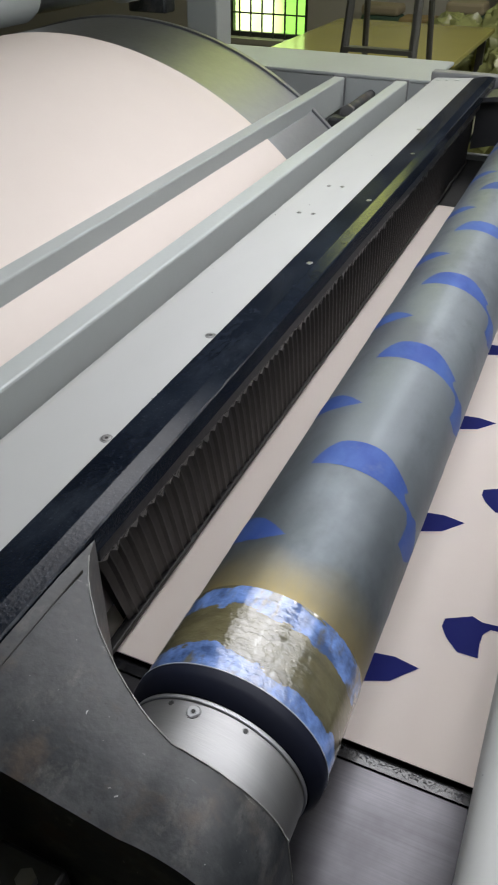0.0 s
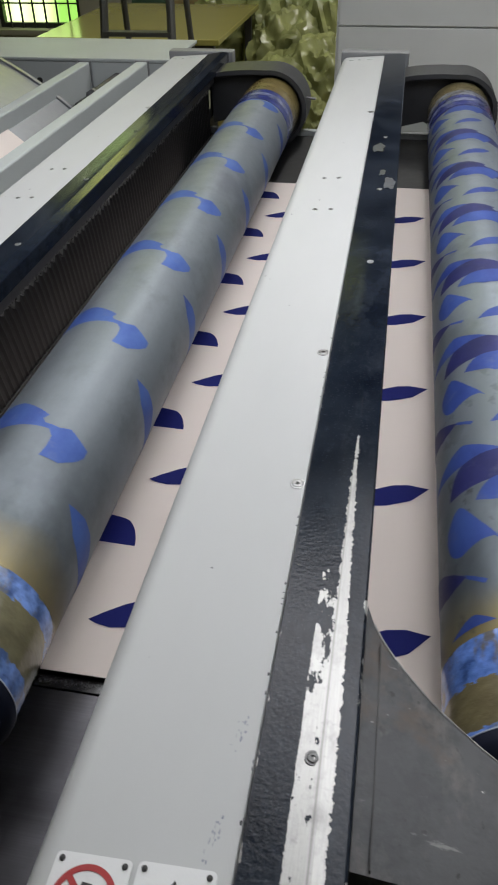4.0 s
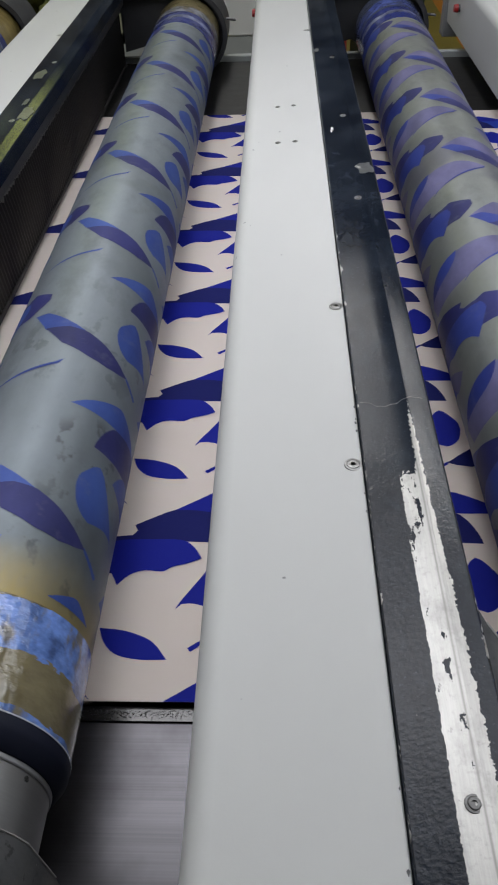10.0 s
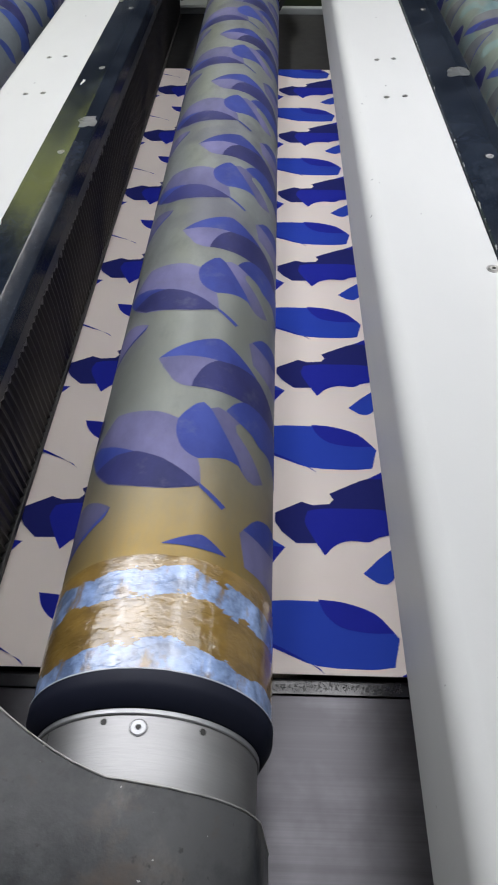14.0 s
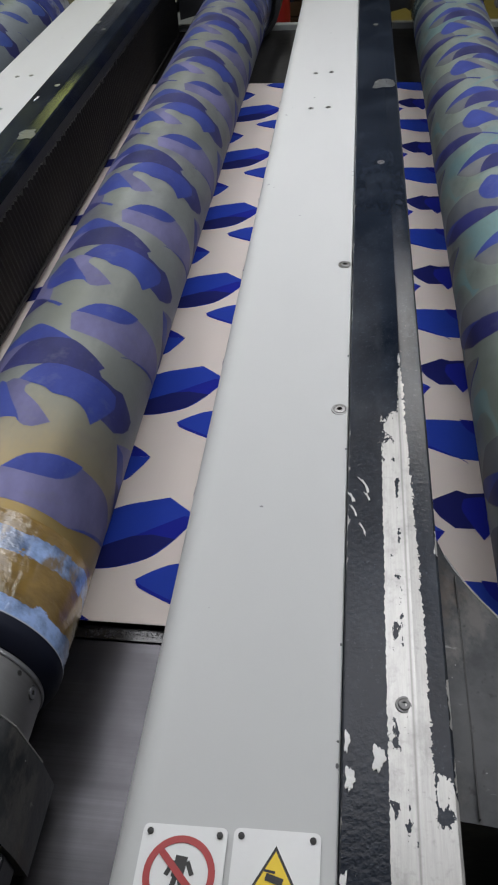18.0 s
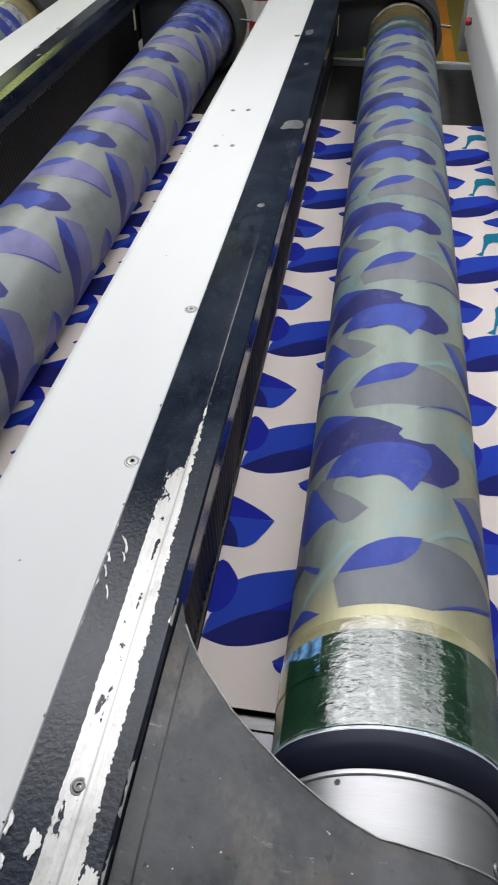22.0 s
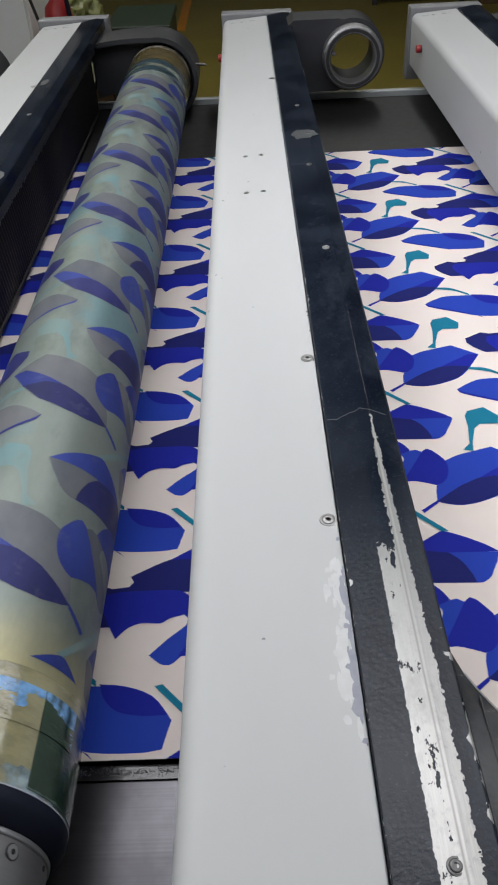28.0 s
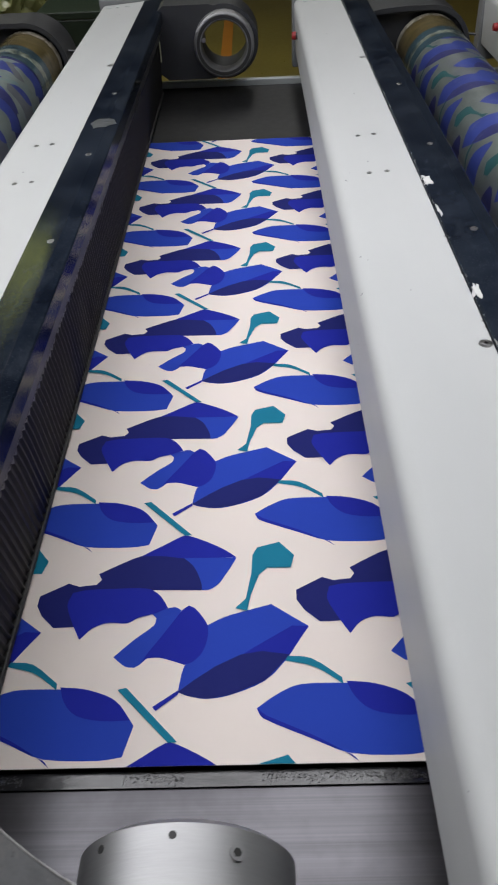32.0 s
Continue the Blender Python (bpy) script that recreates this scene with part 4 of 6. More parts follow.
    part("skirt_hem", boxes((0.1525, SKIRT_NEAR, -0.2215, 0.1660, SKIRT_FAR, -0.2120), bevel=0.002), SKIRT, unit, "smooth hem of the skirt")
    part("tag", boxes((0.1765, 2.655, -0.105, 0.1785, 2.672, -0.050)), SIGN_TAG, unit, "small pale tag on the skirt")
    part("skirt_clip", boxes((0.163, 0.452, -0.205, 0.172, 0.4545, -0.03)), DARK_STEEL, unit)
    for y in (1.4715, 1.6657):
        for x in (0.0210, 0.0530):
            part("rivet", screw(bmesh.new(), x, y, cover_height(x), 0.0038), BOLT, unit)
    for x, y in ((0.0950, 0.6065), (0.0950, 0.899), (0.0960, 2.224)):
        head = part("screw", screw(bmesh.new(), x, y, cover_height(x), 0.0062), BOLT, unit)
        # a dark ring and disc paint in the shade of groove and socket
        ring = lathe(bmesh.new(), [(0.0059, cover_height(x) + 0.0009), (0.0066, cover_height(x) + 0.0009)], 20, "Z", (x, y, 0))
        part("groove_shade", ring, DARK_BOLT, head, "dark ring painted for the shade round the screw head")
        part("socket", rod(bmesh.new(), (x, y, cover_height(x) + 0.0003), (x, y, cover_height(x) + 0.0009), 0.0020, 6), DARK_BOLT, head)
    for x, y in ((0.1487, 0.274), (0.1465, 1.196), (0.1465, 1.562), (0.1460, 1.945)):
        part("screw", screw(bmesh.new(), x, y, rail_height(x) - 0.0002, 0.0046 if y < 0.5 else 0.0050), DARK_BOLT if y < 0.5 else BOLT, unit)
    # small chips where the cover meets the rail
    rnd, chips = random.Random(90 + k), bmesh.new()
    for i in range(70):
        y = rnd.uniform(0.05, 2.6)
        if noise.noise(Vector((y * 3.0, k * 7.7, 0))) < -0.05:
            continue
        w, l = rnd.uniform(0.0006, 0.0028), rnd.uniform(0.001, 0.007)
        flake(chips, rnd, 0.1036 - w * 0.5, y, w, l, lambda x: cover_height(x) + 0.0003)
    part("edge_chips", chips, BLACK, unit, "dark chips along the cover's edge")
    if k == 4:
        for nm, mm, count, lean, lab in (("flaked_paint", FLAKE, 70, 0.0075, "pale flaked paint beside the rail"), ("dirty_edge", SMUDGE, 46, 0.0028, "grey grime along the cover's edge")):
            smear = bmesh.new()
            for i in range(count):
                y = rnd.choice((0.415, 0.43, 0.47, 0.52)) + rnd.gauss(0, 0.018)
                x = (0.1005 if mm is FLAKE else 0.1032) - abs(rnd.gauss(0, lean))
                flake(smear, rnd, x, y, rnd.uniform(0.002, 0.009), rnd.uniform(0.004, 0.026), lambda x: cover_height(x) + (0.0003 if mm is FLAKE else 0.0005))
            part(nm, smear, mm, unit, lab)
    if k == 1:
        smear = bmesh.new()
        for i in range(34):
            y, x = rnd.choice(((0.300, 0.0905), (0.288, 0.0880), (0.212, 0.0860), (0.196, 0.0820)))
            flake(smear, rnd, x + rnd.gauss(0, 0.0022), y + rnd.gauss(0, 0.006), rnd.uniform(0.0006, 0.0026), rnd.uniform(0.001, 0.005), lambda x: cover_height(x) + 0.0003)
        part("ink_smudge", smear, SMUDGE, unit, "faint bluish ink smudges on the cover")
    if k in (2, 4):
        # the edge of a strip of clear tape across the rail
        line, y0 = bmesh.new(), {2: 0.692, 4: 0.766}[k]
        for side in (0, 1):
            pts = [(0.108 + 0.0035 * i, y0 + 0.006 * math.sin(0.35 * i + k) + 0.004 * noise.noise(Vector((i * 0.5, k, 0)))) for i in range(20)]
            for (xa, ya), (xb, yb) in zip(pts, pts[1:]):
                zs = [rail_height(v) + 0.0002 + 0.0002 * side for v in (xa, xb)]
                line.faces.new([line.verts.new(v) for v in ((xa, ya, zs[0]), (xb, yb, zs[1]), (xb, yb + 0.0009, zs[1]), (xa, ya + 0.0009, zs[0]))])
        part("tape_line", line, SCRAP, unit, "edge of a clear tape strip")
    # cast end plate, and the strip of small lettering on the cover
    part("end_plate", boxes((-0.050, 3.003, -0.22, 0.192, 3.06, 0.010), bevel=0.004), PLATE_GREY, unit, "grey end plate")
    mark = bmesh.new()
    for i, w in enumerate((0.018, 0.010, 0.024)):
        x = -0.018 + i * 0.032
        box(mark, x, 2.945, cover_height(x) + 0.0002, x + w, 2.965, cover_height(x) + 0.0018)
    part("lettering", mark, GREY_PAINT, unit, "small grey lettering")
    return unit


BEAM_DX = (-0.0046, -0.0004, 0.0, 0.0024, -0.0077, 0.0, 0.0)
BEAM_DZ = (-0.005, 0.0014, 0.0, 0.0011, -0.0057, -0.011, -0.011)
for k in range(7):
    beam(k, worn=0 < k < 6)

# safety signs on the covers
SIGN = surface("sign_white", (0.66, 0.67, 0.67), (0.5, 0.5, 0.5), 0.35)
YELLOW = surface("sign_yellow", (0.70, 0.50, 0.005), (0.6, 0.42, 0.01), 0.35)


def sign_plate(place, label):
    ob = thing("safety_sign", place, label, "safety sign", "safety signs")
    bm = bmesh.new()
    pts = arc(0.053, -0.004, 0.004, 0, 90, 4) + arc(0.004, -0.004, 0.004, 90, 180, 4) + arc(0.004, -0.062, 0.004, 180, 270, 4) + arc(0.053, -0.062, 0.004, 270, 360, 4)
    lo, hi = [bm.verts.new((x, y, 0)) for x, y in pts], [bm.verts.new((x, y, 0.0012)) for x, y in pts]
    bm.faces.new(hi)
    for i in range(len(pts)):
        bm.faces.new((lo[i], lo[(i + 1) % len(pts)], hi[(i + 1) % len(pts)], hi[i]))
    part("plate", bm, SIGN, ob)
    for x in (0.005, 0.052):
        part("rivet", lathe(bmesh.new(), [(0.0022, 0.0012), (0.0022, 0.0022), (0.0, 0.0027)], 12, "Z", (x, -0.005, 0)), SOCKET, ob)
    return ob


def bars_on(bm, rows, z0=0.0013, z1=0.0016):
    for (x0, y0), (x1, y1), w in rows:
        d = Vector((x1 - x0, y1 - y0))
        n = Vector((-d.y, d.x)).normalized() * w / 2
        vs = [(x0 + n.x, y0 + n.y), (x0 - n.x, y0 - n.y), (x1 - n.x, y1 - n.y), (x1 + n.x, y1 + n.y)]
        bm.faces.new([bm.verts.new((x, y, z1)) for x, y in vs])
    bmesh.ops.recalc_face_normals(bm, faces=bm.faces)
    return bm


for k in (1, 2, 3):
    tip = Matrix.Rotation(-math.atan(0.068), 4, "Y")
    s1 = sign_plate(pose(k * PITCH + BEAM_DX[k] - 0.0245, 0.1835, COVER + BEAM_DZ[k] + cover_height(-0.0245) + 0.0006) @ tip, "white prohibition sign with a red ring on the beam cover")
    rg = bmesh.new()
    lathe(rg, [(0.0190, 0.0013), (0.0235, 0.0013), (0.0235, 0.0017), (0.0190, 0.0017)], 40, "Z", (0.0285, -0.030, 0), close=True)
    part("red_ring", rg, RED, s1)
    part("red_slash", bars_on(bmesh.new(), [((0.0145, -0.0165), (0.0425, -0.0435), 0.0045)], z1=0.0019), RED, s1)
    part("pictogram", bars_on(bmesh.new(), [((0.029, -0.019), (0.0275, -0.032), 0.008), ((0.024, -0.022), (0.020, -0.031), 0.003), ((0.033, -0.022), (0.037, -0.030), 0.003), ((0.0265, -0.031), (0.024, -0.043), 0.0035), ((0.029, -0.031), (0.033, -0.042), 0.0035)]), SOCKET, s1, "black pictogram bars")
    s2 = sign_plate(pose(k * PITCH + BEAM_DX[k] + 0.0365, 0.1845, COVER + BEAM_DZ[k] + cover_height(0.0365) + 0.0006) @ tip, "white warning sign with a yellow triangle on the beam cover")
    for nm, r, z, mm in (("black_edge", 0.0285, 0.00125, SOCKET), ("yellow_triangle", 0.0250, 0.0015, YELLOW)):
        tri = bmesh.new()
        lo = [tri.verts.new((0.0285 + r * math.cos(radians(a)), -0.038 + r * math.sin(radians(a)), z - 0.0002)) for a in (90, 210, 330)]
        hi = [tri.verts.new((v.co.x, v.co.y, z)) for v in lo]
        tri.faces.new(hi)
        for i in range(3):
            tri.faces.new((lo[i], lo[(i + 1) % 3], hi[(i + 1) % 3], hi[i]))
        part(nm, tri, mm, s2)
    part("pictogram", bars_on(bmesh.new(), [((0.023, -0.028), (0.034, -0.031), 0.0045), ((0.022, -0.0245), (0.029, -0.0255), 0.0016), ((0.0285, -0.038), (0.0285, -0.046), 0.008), ((0.022, -0.042), (0.035, -0.042), 0.003)], z1=0.0018), SOCKET, s2, "black pictogram bars")

# tape scraps and bare chips on the rails
CHIP = surface("bare_chip", (0.55, 0.55, 0.55), (0.4, 0.4, 0.4), 0.4)
for k, x, y, w, l, kind in ((1, 0.164, 1.60, 0.026, 0.085, 0), (1, 0.147, 1.67, 0.014, 0.045, 0), (1, 0.132, 1.86, 0.030, 0.070, 0), (2, 0.165, 1.308, 0.031, 0.050, 0), (2, 0.1210, 1.500, 0.006, 0.030, 1), (2, 0.112, 2.02, 0.012, 0.030, 0),
                            (3, 0.126, 2.225, 0.022, 0.060, 0), (3, 0.156, 1.550, 0.040, 0.050, 0), (4, 0.148, 1.742, 0.056, 0.062, 0),
                            (3, 0.1215, 0.492, 0.0020, 0.026, 1), (3, 0.1232, 0.478, 0.0016, 0.014, 1), (3, 0.1090, 0.478, 0.0026, 0.016, 1), (3, 0.1110, 0.462, 0.0016, 0.018, 1), (3, 0.1190, 0.440, 0.0014, 0.018, 1), (3, 0.1085, 0.246, 0.0050, 0.017, 1), (3, 0.1105, 0.219, 0.0085, 0.017, 1), (3, 0.1300, 0.234, 0.0110, 0.020, 1), (3, 0.1080, 0.152, 0.0060, 0.020, 1),
                            (4, 0.1075, 0.520, 0.0030, 0.008, 1), (5, 0.112, 1.40, 0.016, 0.050, 1), (5, 0.1085, 1.28, 0.006, 0.045, 1), (5, 0.110, 1.02, 0.012, 0.040, 1)):
    bm = bmesh.new()
    rnd = random.Random(k * 7 + int(y * 10))
    ring = []
    count = 36 if kind else 13
    for i in range(count):
        a = 2 * math.pi * (i + 0.6 * rnd.random()) / count
        rr = (0.70 + 0.75 * noise.noise(Vector((1.7 * math.cos(a), 1.7 * math.sin(a), k + 9.0 * y))) + 0.14 * rnd.random()) if kind else (0.65 + 0.45 * rnd.random())
        c, s_ = math.cos(a), math.sin(a)
        sq = 1 / max(abs(c), abs(s_))
        dy = l * 0.5 * min(1.15, sq) * rr * s_
        # the narrow ones are curved scratches
        lean = -0.42 * dy - 20.0 * dy * dy if w < 0.0029 else 0.0
        ring.append((k * PITCH + BEAM_DX[k] + x + lean + w * 0.5 * min(1.15, sq) * rr * c, y + dy))
    up = COVER + BEAM_DZ[k]

    def level(xx):
        xl = xx - k * PITCH - BEAM_DX[k]
        return up + (cover_height(xl) if xl < 0.1045 else rail_height(xl))
    lo = [bm.verts.new((xx, yy, level(xx) + 0.0003)) for xx, yy in ring]
    hi = [bm.verts.new((xx, yy, level(xx) + 0.0011)) for xx, yy in ring]
    # the top follows the rail's slopes: two rings and a middle
    mx, my = sum(p[0] for p in ring) / count, sum(p[1] for p in ring) / count
    inner = [bm.verts.new((xx, yy, level(xx) + 0.0011)) for xx, yy in ((mx + 0.5 * (p[0] - mx), my + 0.5 * (p[1] - my)) for p in ring)]
    peak = bm.verts.new((mx, my, level(mx) + 0.0011))
    for i in range(count):
        j = (i + 1) % count
        bm.faces.new((lo[i], lo[j], hi[j], hi[i]))
        bm.faces.new((hi[i], hi[j], inner[j], inner[i]))
        bm.faces.new((inner[i], inner[j], peak))
    if kind:
        tagged(part("bare_chip", bm, CHIP), "pale bare chip in the black rail paint", "paint chip", "bare chips")
    else:
        tagged(part("tape_scrap", bm, SCRAP), "scrap of grey tape stuck on the black rail", "tape scrap", "tape scraps")


# ---- brackets that hold the screens ----


WORN_EDGE = surface("worn_casting_edge", (0.42, 0.42, 0.41), (0.10, 0.10, 0.10), 0.4, 0.0, big=30, amount=0.9)
HOOK_TOP = surface("black_holder_paint", (0.018, 0.019, 0.022), (0.055, 0.058, 0.063), 0.42, big=7, bump=0.12)


CURVE = ((0.1825, 0.446), (0.190, 0.424), (0.200, 0.406), (0.215, 0.386), (0.242, 0.357), (0.262, 0.341), (0.281, 0.327), (0.300, 0.315), (0.320, 0.304), (0.338, 0.296), (0.360, 0.289), (0.383, 0.286), (0.415, 0.2845), (0.480, 0.286))


def near_bracket(k):
    """A grey casting: a web from the beam that narrows to a saddle over the screen's hub."""
    arm = thing("screen_bracket", pose(k * PITCH + BEAM_DX[k], 0, COVER), "grey painted cast bracket on the beam, scuffed", "bracket", "near brackets")
    bm = bmesh.new()
    cols = 40
    top, low = [], []
    for i in range(cols + 1):
        s = i / cols
        x = 0.1825 + s * 0.291
        y_far = between(CURVE, x)
        saddle = AXIS_Z - COVER + math.sqrt(max(0.0, 0.1005 ** 2 - (x - AXIS_X) ** 2)) if abs(x - AXIS_X) < 0.1005 else AXIS_Z - COVER - 0.06
        z = max(0.001 - 0.036 * min(1.0, s / 0.62), saddle) if x < AXIS_X else max(saddle, AXIS_Z - COVER + 0.012 - 0.05 * max(0, s - 0.9) / 0.1)
        row_t, row_l = [], []
        for j in range(5):
            y = 0.203 + (y_far - 0.203) * j / 4
            row_t.append(bm.verts.new((x, y, z - (0.004 if j in (0, 4) else 0))))
            row_l.append(bm.verts.new((x, y, -0.225 if s > 0.5 else -0.20)))
        top.append(row_t)
        low.append(row_l)
    for i in range(cols):
        for j in range(4):
            bm.faces.new((top[i][j], top[i + 1][j], top[i + 1][j + 1], top[i][j + 1]))
            bm.faces.new((low[i][j], low[i][j + 1], low[i + 1][j + 1], low[i + 1][j]))
        for j in (0, 4):
            bm.faces.new((top[i][j], top[i + 1][j], low[i + 1][j], low[i][j]))
    for i in (0, cols):
        for j in range(4):
            bm.faces.new((top[i][j], top[i][j + 1], low[i][j + 1], low[i][j]))
    bmesh.ops.recalc_face_normals(bm, faces=bm.faces)
    rim = [v.co.copy() for v in (row[4] for row in top)]
    part("casting", bm, CAST, arm, "", 40)
    edge = bmesh.new()
    for p, q in zip(rim[1:], rim[2:]):
        rod(edge, p + Vector((0, 0.0002, 0.0004)), q + Vector((0, 0.0002, 0.0004)), 0.0008, 6)
    part("worn_edge", edge, WORN_EDGE, arm, "edge worn to bare metal", 60)
    part("seam", boxes((0.1962, 0.2050, -0.020, 0.1972, 0.402, -0.0010)), SOCKET, arm, "dark seam of the casting")
    part("clamp", boxes((0.235, 0.150, -0.150, 0.305, 0.195, -0.118), bevel=0.004), DARK_STEEL, arm, "dark clamp under the bracket")
    part("clamp_bolt", rod(bmesh.new(), (0.280, 0.172, -0.1178), (0.280, 0.172, -0.108), 0.009, 6), BOLT, arm)
    part("stay", boxes((0.186, 0.150, -0.200, 0.470, 0.202, -0.160), bevel=0.004), BLACK, arm)
    part("plug", rod(bmesh.new(), (0.262, 0.222, -0.024), (0.262, 0.222, -0.0185), 0.0042, 12), DARK_STEEL, arm)
    return arm


def rear_bracket(k):
    arm = thing("screen_holder", pose(k * PITCH + BEAM_DX[k], 0, COVER), "black cast holder for the far end of the screen", "bracket", "far brackets")
    cz = AXIS_Z - COVER
    bm = bmesh.new()
    crown = [(0.1825, -0.016), (0.215, -0.0105), (0.26, -0.0065), (0.31, -0.0045)] + arc(AXIS_X, cz, 0.1285, 96, -70, 26)
    extruded(bm, [(0.160, -0.19), (0.160, -0.022)] + crown + [(AXIS_X - 0.03, cz - 0.085), (0.26, -0.165)], 2.790, 2.905)
    part("casting", bm, HOOK_TOP, arm, "", 35)
    inner = [(0.1825, -0.030), (0.215, -0.0245), (0.26, -0.0205), (0.31, -0.0185)] + arc(AXIS_X, cz, 0.1145, 96, -70, 26)
    lip = extruded(bmesh.new(), crown + inner[::-1], 2.752, 2.7899)
    part("lip", lip, HOOK_TOP, arm, "rounded lip over the screen's end", 35)
    part("latch", rod(bmesh.new(), (AXIS_X + 0.115, 2.80, cz + 0.035), (AXIS_X + 0.155, 2.80, cz + 0.03), 0.004), DARK_STEEL, arm)
    return arm


for k in range(6):
    near_bracket(k)
    if k != 4:
        rear_bracket(k)

# the empty unit: an open ring at the far end, a bare hub at the near end
empty = thing("open_screen_holder", pose(4 * PITCH + BEAM_DX[4], 0, COVER), "black cast holder with an empty steel ring", "bracket", "far brackets")
cz = -0.088
ring_bm = bmesh.new()
STEPS = 48
# plate with a round opening: outline points matched to the opening by angle
hole, rim = [], []
for i in range(STEPS):
    a = 2 * math.pi * i / STEPS
    d = Vector((math.cos(a), math.sin(a)))
    hole.append((AXIS_X + 0.074 * d.x, cz + 0.074 * d.y))
    best = 0.108
    if d.x < -0.3:
        best = min((AXIS_X - 0.160) / -d.x, 0.108 / max(1e-6, abs(d.y)) if abs(d.y) > 0.05 else 9)
        best = max(best, 0.108)
    rim.append((AXIS_X + best * d.x, cz + best * d.y))
rows4 = [[ring_bm.verts.new((x, y, z)) for x, z in loop] for loop, y in ((hole, 2.775), (rim, 2.775), (rim, 2.905), (hole, 2.905))]
for a in range(4):
    for i in range(STEPS):
        ring_bm.faces.new((rows4[a][i], rows4[a][(i + 1) % STEPS], rows4[(a + 1) % 4][(i + 1) % STEPS], rows4[(a + 1) % 4][i]))
bmesh.ops.recalc_face_normals(ring_bm, faces=ring_bm.faces)
part("casting", ring_bm, HOOK_TOP, empty, "", 35)
part("bearing_ring", lathe(bmesh.new(), [(0.070, 2.735), (0.074, 2.728), (0.089, 2.728), (0.095, 2.734), (0.095, 2.774), (0.070, 2.774)], 56, "Y", (AXIS_X, 0, cz), close=True), STEEL, empty, "bare steel bearing ring", 35)
part("inner_seal", lathe(bmesh.new(), [(0.0765, 2.7265), (0.0860, 2.7265), (0.0860, 2.7279), (0.0765, 2.7279)], 56, "Y", (AXIS_X, 0, cz), close=True), SOCKET, empty)
part("pin", rod(bmesh.new(), (AXIS_X - 0.066, 2.774, cz + 0.02), (AXIS_X - 0.062, 2.715, cz + 0.02), 0.007), BOLT, empty)
hub = thing("bare_hub", pose(4 * PITCH + 0.385, 0, COVER - 0.150), "bare machined steel hub without a screen", "hub")
part("drum", lathe(bmesh.new(), [(0.0, 0.358), (0.080, 0.358), (0.088, 0.352), (0.088, 0.20), (0.0, 0.20)], 56), STEEL, hub, "", 35)
for a, y, r, big in ((-43, 0.343, 0.0032, False), (-2, 0.343, 0.0030, False), (30, 0.334, 0.0062, True)):
    d = Vector((math.sin(radians(a)), 0, math.cos(radians(a))))
    up = Vector((0, y, 0))
    bolt = part("bolt" if big else "pin_hole", rod(bmesh.new(), d * 0.0865 + up, d * (0.0895 if big else 0.0884) + up, r, 16), STEEL if big else SOCKET, hub)
    if big:
        part("socket", rod(bmesh.new(), d * 0.0895 + up, d * 0.0899 + up, 0.0034, 6), SOCKET, bolt)

# ---- the rotary screens ----
SKINS = [
    screen_skin("screen_skin_grey", (0.205, 0.230, 0.255), (0.25, 0.20, 0.085), (0.150, 0.170, 0.190), grime=0.9),
    screen_skin("screen_skin_blue_grey", (0.205, 0.235, 0.265), (0.24, 0.19, 0.07), (0.145, 0.168, 0.190), (0.12, 0.14, 0.15), None, 0.95, grime=0.7, dabs=(0.96, -0.28)),
    screen_skin("screen_skin_grey_green", (0.205, 0.222, 0.225), (0.25, 0.17, 0.045), (0.155, 0.165, 0.145), (0.10, 0.10, 0.14), reach=0.20),
    screen_skin("screen_skin_olive", (0.200, 0.238, 0.228), (0.38, 0.35, 0.20), (0.185, 0.212, 0.190), (0.11, 0.23, 0.27), (0.41, -0.91, 0.9)),
    screen_skin("screen_skin_grey_teal", (0.165, 0.185, 0.18), (0.25, 0.25, 0.15), (0.12, 0.145, 0.14)),
]
S_DARK = screen_ink("screen_dark_ink", (0.014, 0.016, 0.075), (0.024, 0.027, 0.125))
S_BLUE = screen_ink("screen_blue_ink", (0.019, 0.030, 0.165), (0.030, 0.050, 0.235))
S_BRIGHT = screen_ink("screen_bright_blue", (0.026, 0.058, 0.235), (0.062, 0.12, 0.34))
S_MIDDLE = screen_ink("screen_middle_blue", (0.021, 0.042, 0.195), (0.040, 0.078, 0.275))
S_LILAC = screen_ink("screen_lilac_film", (0.138, 0.133, 0.262), (0.080, 0.080, 0.165))
S_TAUPE = screen_ink("screen_taupe_film", (0.135, 0.140, 0.150), (0.090, 0.100, 0.118))
S_AQUA = screen_ink("screen_aqua_film", (0.130, 0.235, 0.255), (0.175, 0.225, 0.21))
S_GREEN = screen_ink("screen_dark_green", (0.012, 0.055, 0.060), (0.02, 0.09, 0.10))
# inks by layer on each screen
SCREEN_INKS = [[S_BRIGHT], [S_DARK, S_MIDDLE], [S_DARK, S_BLUE, S_LILAC], [S_DARK, S_BLUE, S_TAUPE, S_AQUA]]
TAPES = [tape("taped_end_blue", (0.155, 0.14, 0.075), (0.075, 0.15, 0.38), 0.055, 0.445, 0.476, 0.393),
         tape("taped_end_blue_brown", (0.165, 0.14, 0.075), (0.050, 0.12, 0.36), 0.05, 0.424, 0.478, 0.374),
         tape("taped_end_ochre", (0.27, 0.17, 0.045), (0.15, 0.23, 0.42), 0.05, 0.437, 0.462, 0.392),
         tape("taped_end_olive", (0.30, 0.28, 0.16), (0.16, 0.22, 0.24), 0.05, 0.30, 0.31, 0.385)]
